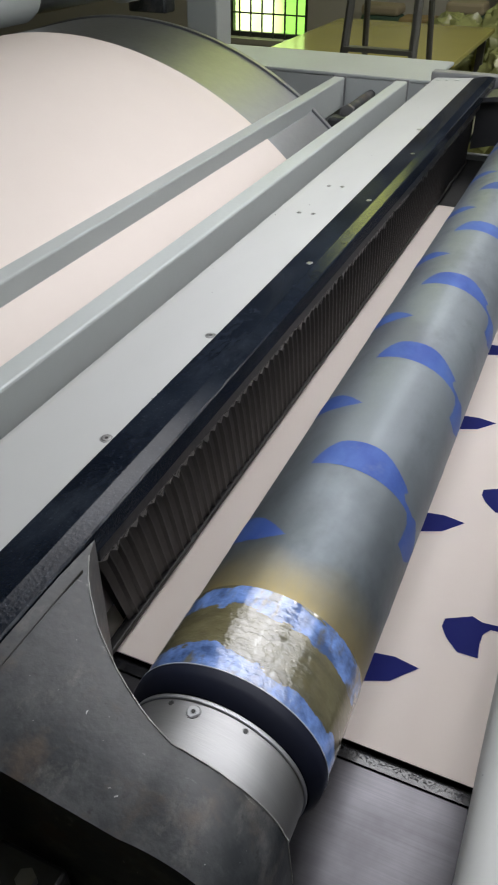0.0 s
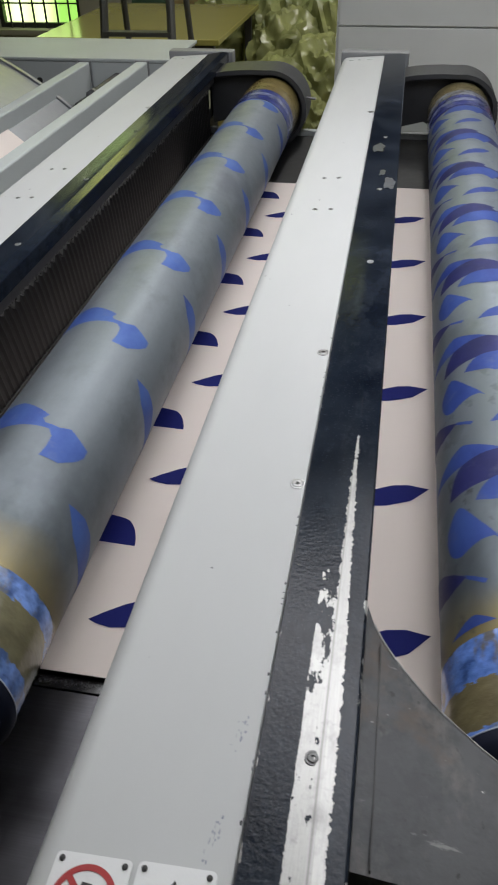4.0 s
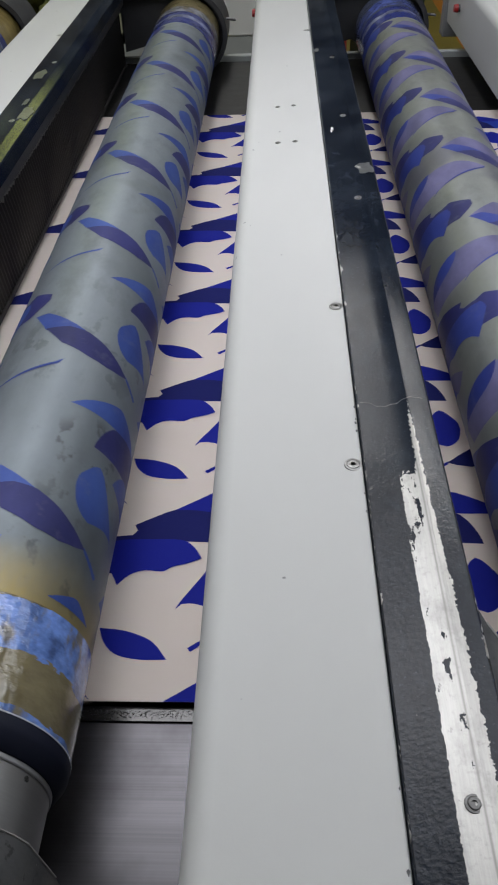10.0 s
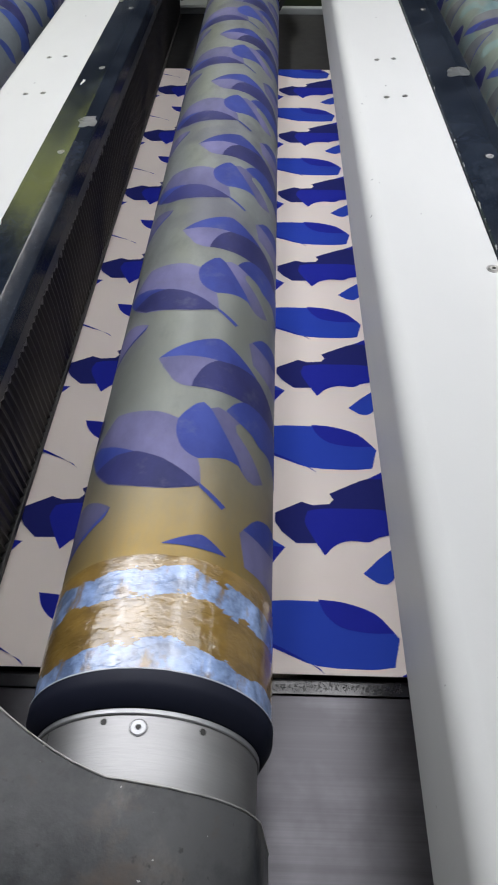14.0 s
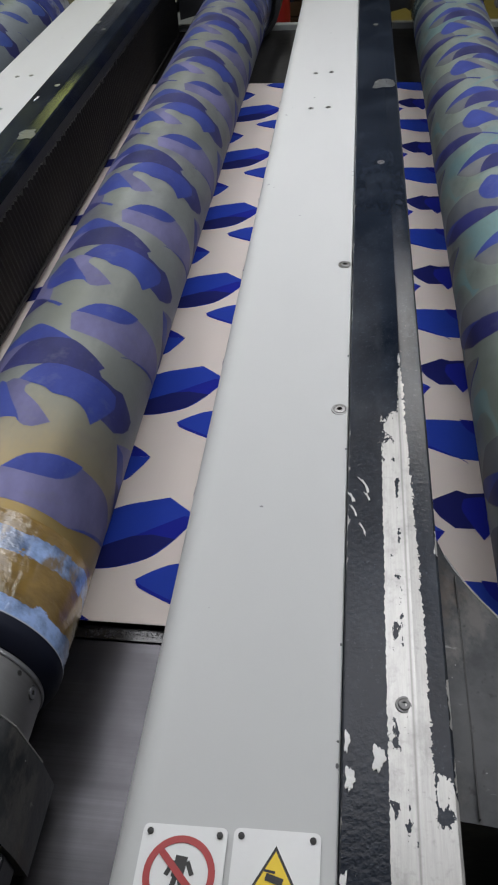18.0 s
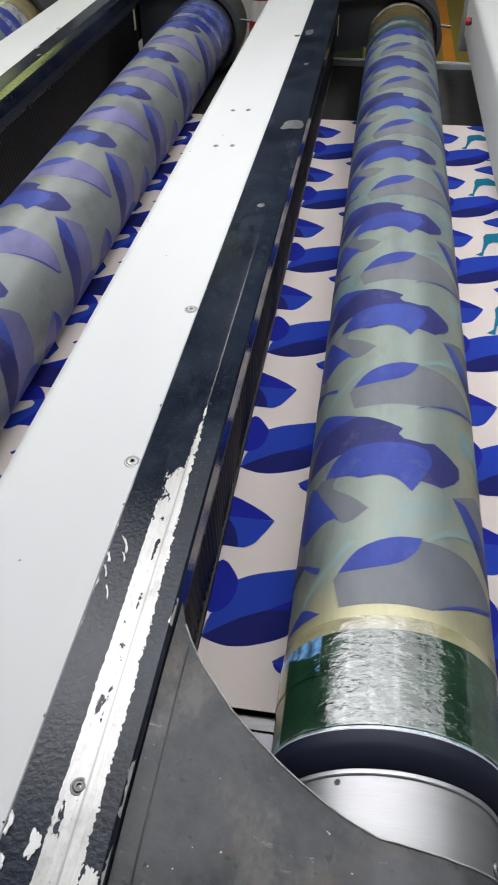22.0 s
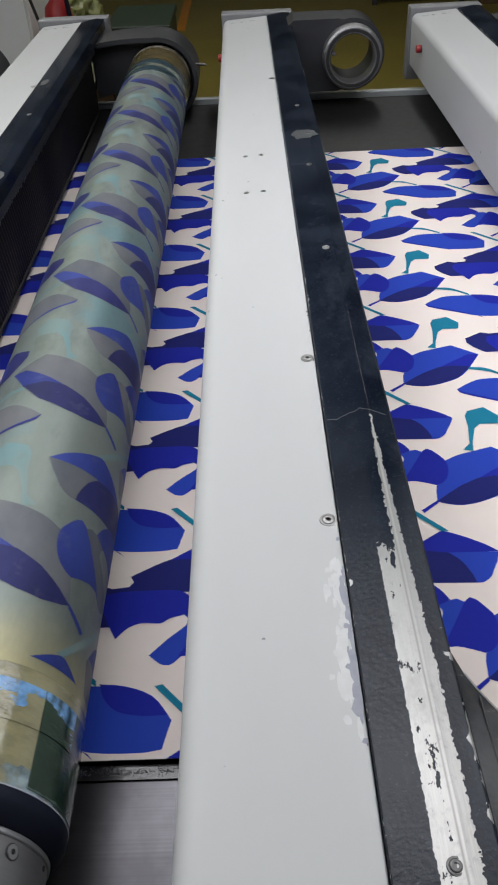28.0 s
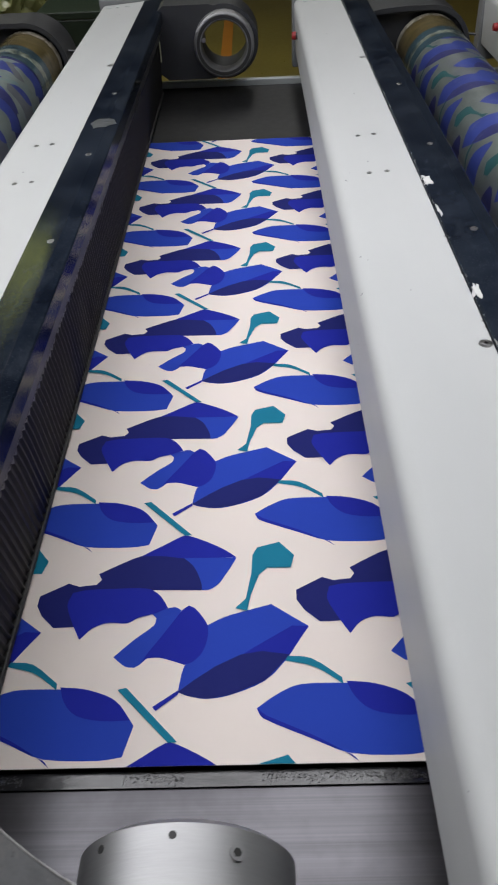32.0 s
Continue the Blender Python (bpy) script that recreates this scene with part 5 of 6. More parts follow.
FAR_TAPES = [tape("far_end_brass", (0.26, 0.20, 0.07), (0.03, 0.06, 0.40), 0.03, 2.50, 2.59),
             tape("far_end_grey_brass", (0.24, 0.20, 0.10), (0.16, 0.17, 0.20), 0.05, 2.60, 2.66),
             tape("far_end_blue_grey", (0.10, 0.12, 0.19), (0.035, 0.06, 0.26), 0.08, 2.62, 2.70),
             tape("far_end_rust", (0.15, 0.115, 0.045), (0.36, 0.33, 0.27), 0.03, 2.735, 2.79)]
BRIGHT = surface("bright_rim_steel", (0.48, 0.49, 0.51), (0.38, 0.38, 0.40), 0.55, 1.0)
TAPE_EDGE = surface("pale_tape_edge", (0.42, 0.45, 0.52), (0.25, 0.27, 0.33), 0.3, big=20)
FACETS = 72
BAND_BLUE = tape("far_band_blue", (0.03, 0.05, 0.28), (0.14, 0.16, 0.26), 0.05, 2.53, 2.56)
BAND_TEAL = tape("far_band_teal", (0.05, 0.10, 0.13), (0.16, 0.18, 0.14), 0.06, 2.52, 2.55)
BANDS = (BAND_BLUE, BAND_BLUE, BAND_BLUE, BAND_TEAL, BAND_TEAL, BAND_TEAL)
# bolts, a groove and pin holes round each hub, by their angle
THREE = [("bolt", 120 * i + 8, 0.295) for i in range(3)] + [("hole", 120 * i + 40, 0.330) for i in range(3)]
GROOVED = [("slot", 0, 0.306), ("hole", -36, 0.333), ("hole", 36, 0.333), ("hole", 84, 0.333), ("hole", 156, 0.333)] + [("bolt", a, 0.328) for a in (-67, 53, 173)]
INSET = GROOVED[:4] + [("bolt", -67, 0.328), ("bolt", 53, 0.328), ("bolt", 173, 0.299)]
HUB_FITTINGS = (INSET, GROOVED, GROOVED, INSET, THREE, THREE)
HUB_TURN = (-60.0, -87.0, -76.2, -57.2, 0, 30)
TUBE_NEAR, TUBE_FAR = 0.369, 2.772


def wrap(verts, faces, mats, norms, poly, x_mid, x0, step, lift, mat):
    """A piece of the design, laid on one flat of the many-sided screen."""
    area = sum(poly[i][0] * poly[(i + 1) % len(poly)][1] - poly[(i + 1) % len(poly)][0] * poly[i][1] for i in range(len(poly)))
    if abs(area) < 1e-9:
        return
    n = len(verts)
    for x, y in (poly[::-1] if area > 0 else poly):
        a, b, f = (x0 - x_mid) / RADIUS, (x0 + step - x_mid) / RADIUS, (x - x0) / step
        r = RADIUS + lift
        verts.append((r * (math.sin(a) * (1 - f) + math.sin(b) * f), y, -r * (math.cos(a) * (1 - f) + math.cos(b) * f)))
        a = (x - x_mid) / RADIUS
        norms.append((math.sin(a), 0, -math.cos(a)))
    faces.append(tuple(range(n, n + len(poly))))
    mats.append(mat)


def screen(k, skin, inks, near_tape, far_tape, label):
    x_mid = k * PITCH + AXIS_X + BEAM_DX[k]
    tube = thing("rotary_screen", pose(x_mid, 0, AXIS_Z), label, "printing screen", "rotary screens")
    part("mesh_tube", lathe(bmesh.new(), [(RADIUS - 0.006, CLOTH_NEAR - 0.002), (RADIUS, CLOTH_NEAR - 0.002), (RADIUS, 2.60), (RADIUS - 0.006, 2.60)], FACETS * 2), skin, tube, "", 40)
    verts, faces, mats, norms = [], [], [], []
    step = PITCH / FACETS
    for i in range(FACETS):
        x0 = x_mid - PITCH / 2 + i * step
        for order, layer, poly in design_in(x0, x0 + step, CLOTH_NEAR + 0.01, 2.53, range(len(inks))):
            wrap(verts, faces, mats, norms, poly, x_mid, x0, step, 0.00018 + 0.00003 * (order + 1), layer)
    me = bpy.data.meshes.new("open_design")
    me.from_pydata(verts, [], faces)
    for m in inks:
        me.materials.append(m)
    me.polygons.foreach_set("material_index", mats)
    me.update()
    me.shade_smooth()
    me.normals_split_custom_set_from_vertices(norms)
    ob = new("open_design", me)
    ob.parent = tube
    tagged(ob, "inked open areas of the screen")
    part("near_tape", lathe(bmesh.new(), [(RADIUS - 0.005, TUBE_NEAR), (RADIUS + 0.0012, TUBE_NEAR), (RADIUS + 0.0016, 0.40), (RADIUS + 0.0012, CLOTH_NEAR - 0.003), (RADIUS - 0.005, CLOTH_NEAR - 0.003)], 96), near_tape, tube, "end wound with glossy clear tape over paint", 40)
    part("far_tape", lathe(bmesh.new(), [(RADIUS - 0.005, 2.601), (RADIUS + 0.001, 2.601), (RADIUS + 0.001, TUBE_FAR), (RADIUS - 0.005, TUBE_FAR)], 96), far_tape, tube, "far end wound with tape", 40)
    part("far_band", lathe(bmesh.new(), [(RADIUS - 0.004, 2.475), (RADIUS + 0.0009, 2.475), (RADIUS + 0.0009, 2.6005), (RADIUS - 0.004, 2.6005)], 96), BANDS[k], tube, "band of painted tape near the far end", 40)
    part("end_ring", lathe(bmesh.new(), [(0.080, 0.3425), (0.0943, 0.3425), (0.0952, 0.3430), (0.1028, 0.3560), (RADIUS + 0.0022, 0.3600), (RADIUS + 0.0022, 0.3685), (0.080, 0.3685)], 96), RUBBER, tube, "black plastic end ring", 35)
    part("bright_rim", lathe(bmesh.new(), [(0.0905, 0.3378), (0.0924, 0.3378), (0.0932, 0.3388), (0.0932, 0.3424), (0.0905, 0.3424)], 96, close=True), BRIGHT, tube, "thin bright steel rim")
    part("tape_edge", lathe(bmesh.new(), [(RADIUS + 0.0004, 0.3686), (RADIUS + 0.0026, 0.3686), (RADIUS + 0.0026, 0.3698), (RADIUS + 0.0004, 0.3698)], 96, close=True), TAPE_EDGE, tube, "pale edge of the clear tape")
    part("hub", lathe(bmesh.new(), [(0.0, 0.205), (0.0905, 0.205), (0.0915, 0.21), (0.0915, 0.3377), (0.0, 0.3377)], 72), STEEL, tube, "turned bare steel hub", 35)
    for kind, turn, y in HUB_FITTINGS[k]:
        a = radians(HUB_TURN[k] + turn)
        d, up = Vector((math.sin(a), 0, math.cos(a))), Vector((0, y, 0))
        if kind == "hole":
            part("pin_hole", rod(bmesh.new(), d * 0.0908 + up, d * 0.0918 + up, 0.0026, 12), SOCKET, tube)
            continue
        bolt = part("bolt", rod(bmesh.new(), d * 0.0905 + up, d * 0.0919 + up, 0.0068, 20), DARK_STEEL, tube, "countersunk bolt")
        part("bolt_head", rod(bmesh.new(), d * 0.0919 + up, d * 0.0926 + up, 0.0056, 20), BRIGHT, bolt, "bright bolt head")
        part("socket", rod(bmesh.new(), d * 0.0926 + up, d * 0.0929 + up, 0.0024, 6), SOCKET, bolt)
        if kind == "slot":
            side = Vector((math.cos(a), 0, -math.sin(a))) * 0.0007
            groove, at = bmesh.new(), [(e, q) for e in (-1, 1) for q in (0.314, 0.3365)]
            lo = [groove.verts.new(d * 0.0912 + side * e + Vector((0, q, 0))) for e, q in at]
            hi = [groove.verts.new(d * 0.0917 + side * e + Vector((0, q, 0))) for e, q in at]
            for f in ((hi[0], hi[1], hi[3], hi[2]), (lo[0], lo[1], hi[1], hi[0]), (lo[2], lo[3], hi[3], hi[2])):
                groove.faces.new(f)
            part("groove", groove, DARK_STEEL, tube, "narrow dark groove")
    return tube, x_mid


def shell_sector(bm, r, y0, y1, a0, a1, n=40):
    """A thin sheet laid round part of a screen."""
    rows = []
    for i in range(n + 1):
        a = radians(a0 + (a1 - a0) * i / n)
        rows.append([bm.verts.new((q * math.sin(a), y, q * math.cos(a))) for q, y in ((r, y0), (r + 0.0006, y0), (r + 0.0006, y1), (r, y1))])
    for a, b in zip(rows, rows[1:]):
        for j in range(4):
            bm.faces.new((a[j], a[(j + 1) % 4], b[(j + 1) % 4], b[j]))
    bm.faces.new(rows[0])
    bm.faces.new(rows[-1])
    bmesh.ops.recalc_face_normals(bm, faces=bm.faces)
    return bm


LABELS = ["grey nickel printing screen with blue leaf shapes and taped ends", "blue-grey nickel printing screen with navy and blue shapes",
          "grey-green printing screen with blue and lilac shapes", "olive printing screen with blue, taupe and aqua shapes"]
SCREENS = []
for k in range(4):
    SCREENS.append(screen(k, SKINS[k], SCREEN_INKS[k], TAPES[k], FAR_TAPES[k], LABELS[k]))
GREEN_TAPE = tape("dark_green_tape", (0.010, 0.040, 0.020), (0.05, 0.09, 0.07), 0.02, 0.30, 0.31, 0.374)
part("green_patch", shell_sector(bmesh.new(), RADIUS + 0.0017, 0.373, 0.463, -9, 136), GREEN_TAPE, SCREENS[3][0], "dark green patch under glossy clear tape", 40)
# light blue paint caught under the tape, beside and on the green patch
for paint_name, under, a0, a1, r in (("light_blue_paint", (0.30, 0.28, 0.16), -36, -9.3, 0.0017), ("light_blue_paint_on_green", (0.010, 0.040, 0.020), -9, 16, 0.0024)):
    SPLASH = tape(paint_name, under, (0.10, 0.25, 0.48), 0.10, 0.443, 0.480)
    part("paint_splash", shell_sector(bmesh.new(), RADIUS + r, 0.4235, 0.4625, a0, a1), SPLASH, SCREENS[3][0], "light blue paint smear under the tape", 40)
for a0, a1, y0, y1 in ((-66, -64.5, 0.432, 0.444), (-62, -60.5, 0.434, 0.440), (-59.5, -56, 0.438, 0.4395), (-55, -53.5, 0.433, 0.441), (-52, -48.5, 0.436, 0.4375), (-47.5, -46.4, 0.434, 0.445), (-44.5, -39, 0.440, 0.4415), (-43, -38, 0.4355, 0.4368)):
    part("pen_mark", shell_sector(bmesh.new(), RADIUS + 0.0018, y0, y1, a0, a1, 4), SOCKET, SCREENS[3][0], "black pen stroke")
SCREENS.append(screen(5, SKINS[4], [S_DARK, S_BLUE, S_BLUE, S_GREEN], TAPES[3], FAR_TAPES[3], "pale grey printing screen with blue shapes, stained far end"))

# ---- the cloth ----
first = [k * PITCH + AXIS_X for k in range(6)]
flat = bmesh.new()
box(flat, -0.256, CLOTH_NEAR, CLOTH - 0.002, first[0] - 0.005, CLOTH_FAR, CLOTH)
tagged(part("unprinted_cloth", flat, PALE), "unprinted pale pinkish cloth on the printing belt", "cloth")
STRIPS += cloth_run(first[0], PITCH, (0,), "pale cloth printed with dark navy pieces")
STRIPS += cloth_run(first[1], PITCH, (0, 1), "pale cloth printed with navy and deep blue pieces")
STRIPS += cloth_run(first[2], PITCH, (0, 1, 2), "pale cloth printed with three blues")
STRIPS += cloth_run(first[3], 2 * PITCH, (0, 1, 2, 3), "pale cloth printed with blue leaves and teal hooks")
STRIPS += cloth_run(first[5], PITCH, (0, 1, 2, 3), "pale cloth printed with blue leaves and teal hooks")

# ---- infeed: drum, cross bars, side plate ----
DX, DZ, DR = -1.16, COVER - 1.10, 1.25
drum = thing("infeed_drum", pose(0, 0, 0), "large bare metal infeed drum", "drum")
part("shell", extruded(bmesh.new(), arc(DX, DZ, DR - 0.003, 20, 160, 90) + arc(DX, DZ, DR - 0.03, 160, 20, 60), 0.10, 2.72), ALU, drum, "bare metal drum shell", 40)
part("rim", extruded(bmesh.new(), arc(DX, DZ, DR + 0.004, 20, 160, 90) + arc(DX, DZ, DR - 0.03, 160, 20, 60), 2.721, 2.74), ALU, drum, "", 40)
tagged(part("feeding_cloth", extruded(bmesh.new(), arc(DX, DZ, DR, 46.4, 135, 70) + arc(DX, DZ, DR - 0.002, 135, 46.4, 70), CLOTH_NEAR - 0.2, CLOTH_FAR), PALE, None, "", 40), "pale pinkish cloth lying round the infeed drum", "cloth")
for x0, z1, y1, deep in ((-0.451, -0.057, 3.09, 0.110), (-0.170, -0.025, 2.95, 0.085)):
    bar = thing("cross_bar", pose(0, 0, COVER), "grey painted square cross bar", "bar", "cross bars")
    part("tube", boxes((x0, -0.05, z1 - deep, x0 + 0.045, y1, z1), bevel=0.005), GREY_PAINT, bar)
    part("end_cap", boxes((x0 - 0.004, y1 + 0.0005, z1 - deep - 0.006, x0 + 0.049, y1 + 0.008, z1 + 0.004), bevel=0.002), PLATE_GREY, bar, "welded end plate")
side = thing("side_plate", pose(0, 0, COVER), "pale grey machine side plate with a folded top", "machine side")
part("plate", boxes((-1.6, 3.10, -0.75, -0.07, 3.13, -0.06)), GREY_PAINT, side)
part("top_flange", boxes((-1.6, 3.10, -0.059, -0.07, 3.52, -0.045), bevel=0.004), GREY_PAINT, side)
for i in range(4):
    part("hole", rod(bmesh.new(), (-0.72 + i * 0.09, 3.099, -0.13), (-0.72 + i * 0.09, 3.096, -0.13), 0.012, 16), SOCKET, side)
roller = thing("guide_roller", pose(0, 0, COVER - 0.19), "dark steel guide roller with bearing blocks", "roller")
part("roll", rod(bmesh.new(), (-0.29, 0.2, 0), (-0.29, 2.75, 0), 0.045, 24), DARK_STEEL, roller, "", 35)
part("bearing", boxes((-0.36, 2.76, -0.06, -0.22, 2.82, 0.06), bevel=0.01), CAST, roller)
part("bearing_cap", rod(bmesh.new(), (-0.29, 2.82, 0), (-0.29, 2.86, 0), 0.035, 20), BOLT, roller)
part("bracket", rod(bmesh.new(), (-0.30, 2.82, 0.075), (-0.30, 3.098, 0.075), 0.020, 16), CAST, roller, "", 35)
part("bolt", rod(bmesh.new(), (-0.30, 2.80, 0.075), (-0.30, 2.8199, 0.075), 0.026, 6), BOLT, roller)
rolls = thing("upper_roller", pose(0, 0, COVER), "stained grey roller above the drum", "roller")
part("roll", lathe(bmesh.new(), [(0.0, 1.2), (0.10, 1.2), (0.10, 2.57), (0.09, 2.60), (0.0, 2.60)], 40, "Y", (-1.52, 0, 0.225)), GREY_PAINT, rolls, "stained pale roller face", 35)
part("journal", rod(bmesh.new(), (-1.52, 2.6005, 0.225), (-1.52, 3.28, 0.225), 0.080, 28), DARK_STEEL, rolls, "", 35)
part("collar", rod(bmesh.new(), (-1.52, 3.2805, 0.225), (-1.52, 3.50, 0.225), 0.105, 28), GREY_PAINT, rolls, "", 35)
part("bearing_block", boxes((-1.62, 3.5005, 0.06, -1.42, 3.60, 0.36), bevel=0.01), CAST, rolls)
post = thing("machine_post", pose(0, 0, 0), "pale painted machine post", "post")
part("column", boxes((-1.365, 3.6, 0, -1.205, 3.76, 3.0), bevel=0.01), GREY_PAINT, post)

# ---- behind the machine ----
win = thing("window_1", pose(0, 0, 0), "barred window with green and yellow daylight behind", "window", kind="structure")
part("window_frame", boxes((WX0, WY + 0.05, WZ0, WX0 + 0.05, WY + 0.12, WZ1), (WX1 - 0.05, WY + 0.05, WZ0, WX1, WY + 0.12, WZ1), (WX0 + 0.05, WY + 0.05, WZ0, WX1 - 0.05, WY + 0.12, WZ0 + 0.05), (WX0 + 0.05, WY + 0.05, WZ1 - 0.05, WX1 - 0.05, WY + 0.12, WZ1)), DARK_STEEL, win)
for i in range(1, 7):
    x = WX0 + i * (WX1 - WX0) / 7
    part("bar", rod(bmesh.new(), (x, WY + 0.03, WZ0), (x, WY + 0.03, WZ1), 0.012, 8), DARK_STEEL, win)
for i in range(1, 9):
    z = WZ0 + i * (WZ1 - WZ0) / 9
    part("bar", rod(bmesh.new(), (WX0, WY + 0.03, z), (WX1, WY + 0.03, z), 0.009, 8), DARK_STEEL, win)
part("window_sill", boxes((WX0 - 0.1, WY - 0.12, WZ0 - 0.05, WX1 + 0.1, WY - 0.002, WZ0)), WALL, win)
sky = bmesh.new()
box(sky, WX0 - 1.5, WY + 1.2, -0.5, WX1 + 1.5, WY + 1.3, 5)
m, t, b = nodes_of("outdoor_light")
n = ramp(t, noise_tex(t, coords(t, "Object", (1, 1, 0.15)), 1.4, 2), [(0.38, (0.16, 0.42, 0.05)), (0.50, (0.75, 0.92, 0.42)), (0.62, (0.95, 1.0, 0.75))])
link(t, n, b.inputs["Emission Color"])
b.inputs["Emission Strength"].default_value = 2.2
tagged(part("backdrop", sky, m), "bright green and yellow daylight outside", "backdrop", kind="structure")

table = thing("work_table", pose(-1.86, 5.83, 0), "large table with a glossy yellow-green top", "table")
TOP = surface("glossy_table_top", (0.42, 0.38, 0.11), (0.32, 0.29, 0.09), 0.14, big=1.5, bump=0.02)
part("tabletop", boxes((0.0, 0.0, 0.71, 1.38, 1.7, 0.75), bevel=0.006), TOP, table)
for x in (0.08, 1.30):
    for y in (0.08, 1.62):
        part("leg", boxes((x - 0.03, y - 0.03, 0.0, x + 0.03, y + 0.03, 0.709)), DARK_STEEL, table)
part("rail", boxes((0.11, 0.06, 0.62, 1.27, 0.10, 0.70)), DARK_STEEL, table)

LADDER = surface("dull_ladder_metal", (0.13, 0.13, 0.12), (0.07, 0.07, 0.06), 0.5, 0.3)
ladder = thing("step_ladder", pose(-0.78, 5.0, 0), "grey metal step ladder standing open", "ladder")
for x in (-0.24, 0.24):
    part("rail", rod(bmesh.new(), (x, -0.25, 0.0), (x * 0.75, 0.10, 1.9), 0.026, 8), LADDER, ladder)
    part("rear_leg", rod(bmesh.new(), (x, 0.55, 0.0), (x * 0.75, 0.16, 1.9), 0.020, 8), LADDER, ladder)
for i in range(1, 6):
    z = i * 0.31
    w = 0.24 - 0.06 * z / 1.9
    part("step", boxes((-w, -0.25 + 0.35 * z / 1.9 - 0.03, z - 0.012, w, -0.25 + 0.35 * z / 1.9 + 0.05, z + 0.012)), LADDER, ladder)

BAG = surface("pale_plastic_bag", (0.38, 0.40, 0.16), (0.07, 0.075, 0.03), 0.22, big=4, small=14, bump=0.5, amount=0.95)


def lumpy(name, place, size, mat, seed, label, category, group=""):
    bm = bmesh.new()
    bmesh.ops.create_icosphere(bm, subdivisions=5, radius=1.0)
    for v in bm.verts:
        p = v.co.normalized()
        crumple = 1 - abs(noise.noise(p * 2.4 + Vector((seed, seed, 0)))) * 2
        d = 0.86 + 0.17 * crumple + 0.085 * (1 - abs(noise.noise(p * 5.5 + Vector((0, seed, seed)))) * 2) + 0.16 * noise.noise(p * 2.0 + Vector((seed, 0, 0)))
        q = Vector((p.x * size[0], p.y * size[1], p.z * size[2])) * d
        q.z = max(q.z, -size[2] * 0.85)
        v.co = q
    ob = part(name, bm, mat, None, "", 38)
    ob.location = (place[0], place[1], place[2] + size[2] * 0.85)
    return tagged(ob, label, category, group)


rnd = random.Random(5)
for i, (x, y, s) in enumerate(((-0.12, 6.1, 0.27), (0.14, 6.5, 0.30), (-0.15, 7.0, 0.34), (-0.30, 7.9, 0.40), (0.12, 5.75, 0.20), (0.25, 7.2, 0.40), (-0.9, 8.1, 0.42), (-0.10, 6.55, 0.26))):
    lumpy("plastic_bag", (x, y, 0), (s, s * 0.9, s * (1.0 + 0.3 * rnd.random())), BAG, 3.1 * i, "crumpled translucent yellow-green plastic bag of scrap", "bag", "bags of scrap")
PILE = [surface("folded_cloth_ochre", (0.28, 0.20, 0.08), (0.15, 0.11, 0.05), 0.8), surface("folded_cloth_green", (0.05, 0.10, 0.06), (0.03, 0.05, 0.03), 0.8), surface("folded_cloth_tan", (0.32, 0.27, 0.17), (0.2, 0.16, 0.1), 0.8)]
for i in range(10):
    x, y, z = -2.0 + 0.45 * (i % 5), 8.4 + 0.2 * (i // 5), 0.0
    for j in range(5 + i % 3):
        h = 0.09 + 0.05 * rnd.random()
        tagged(part("folded_cloth", boxes((x, y, z, x + 0.36 + 0.05 * rnd.random(), y + 0.3, z + h), bevel=0.03), PILE[(i + j) % 3]), "folded bundle of old cloth in a pile", "cloth bundle", "cloth bundles")
        z += h

# control cabinet behind the second unit
cab = thing("control_cabinet", pose(0.45, 4.5, 0), "white painted steel control cabinet with a panel seam", "cabinet")
CAB = surface("cabinet_white", (0.80, 0.82, 0.82), (0.70, 0.72, 0.72), 0.4, bump=0.03)
part("body", boxes((0.0, 0.02, 0.0, 1.02, 0.7, 1.6)), CAB, cab)
part("lower_panel", boxes((0.012, 0.0, 0.62, 1.008, 0.018, 1.045), bevel=0.003), CAB, cab)
part("upper_panel", boxes((0.012, 0.0, 1.053, 1.008, 0.018, 1.59), bevel=0.003), CAB, cab)
part("plinth", boxes((0.0, 0.005, 0.3, 1.02, 0.018, 0.612)), GREY_PAINT, cab)
cable = thing("cable", pose(0, 0, 0), "thin black cable hanging beside the cabinet", "cable")
part("lead", rod(rod(bmesh.new(), (1.44, 4.45, 1.7), (1.50, 4.45, 1.05), 0.008), (1.50, 4.45, 1.05), (1.56, 4.45, 0.8), 0.008), SOCKET, cable)

stand = thing("low_stand", pose(1.60, 4.62, 0), "dark steel stand beside the cabinet", "stand")
part("top", boxes((-0.11, -0.10, 0.44, 0.11, 0.10, 0.47), bevel=0.004), DARK_STEEL, stand)
for x in (-0.09, 0.09):
    for y in (-0.08, 0.08):
        part("leg", boxes((x - 0.012, y - 0.012, 0.0, x + 0.012, y + 0.012, 0.4399)), DARK_STEEL, stand)
ext = thing("fire_extinguisher", pose(1.60, 4.62, 0.47), "red fire extinguisher on a low stand", "extinguisher")
part("cylinder", lathe(bmesh.new(), [(0.0, 0.0), (0.072, 0.0), (0.077, 0.02), (0.077, 0.43), (0.066, 0.49), (0.030, 0.53), (0.022, 0.55), (0.0, 0.55)], 28, "Z"), RED, ext, "", 40)
part("label_band", lathe(bmesh.new(), [(0.0775, 0.20), (0.0778, 0.20), (0.0778, 0.30), (0.0775, 0.30)], 28, "Z", close=True), SIGN, ext, "white label band")
part("valve", boxes((-0.018, -0.045, 0.551, 0.018, 0.03, 0.585), bevel=0.004), DARK_STEEL, ext)
part("lever", boxes((-0.010, -0.10, 0.590, 0.010, 0.03, 0.600), bevel=0.002), SOCKET, ext)
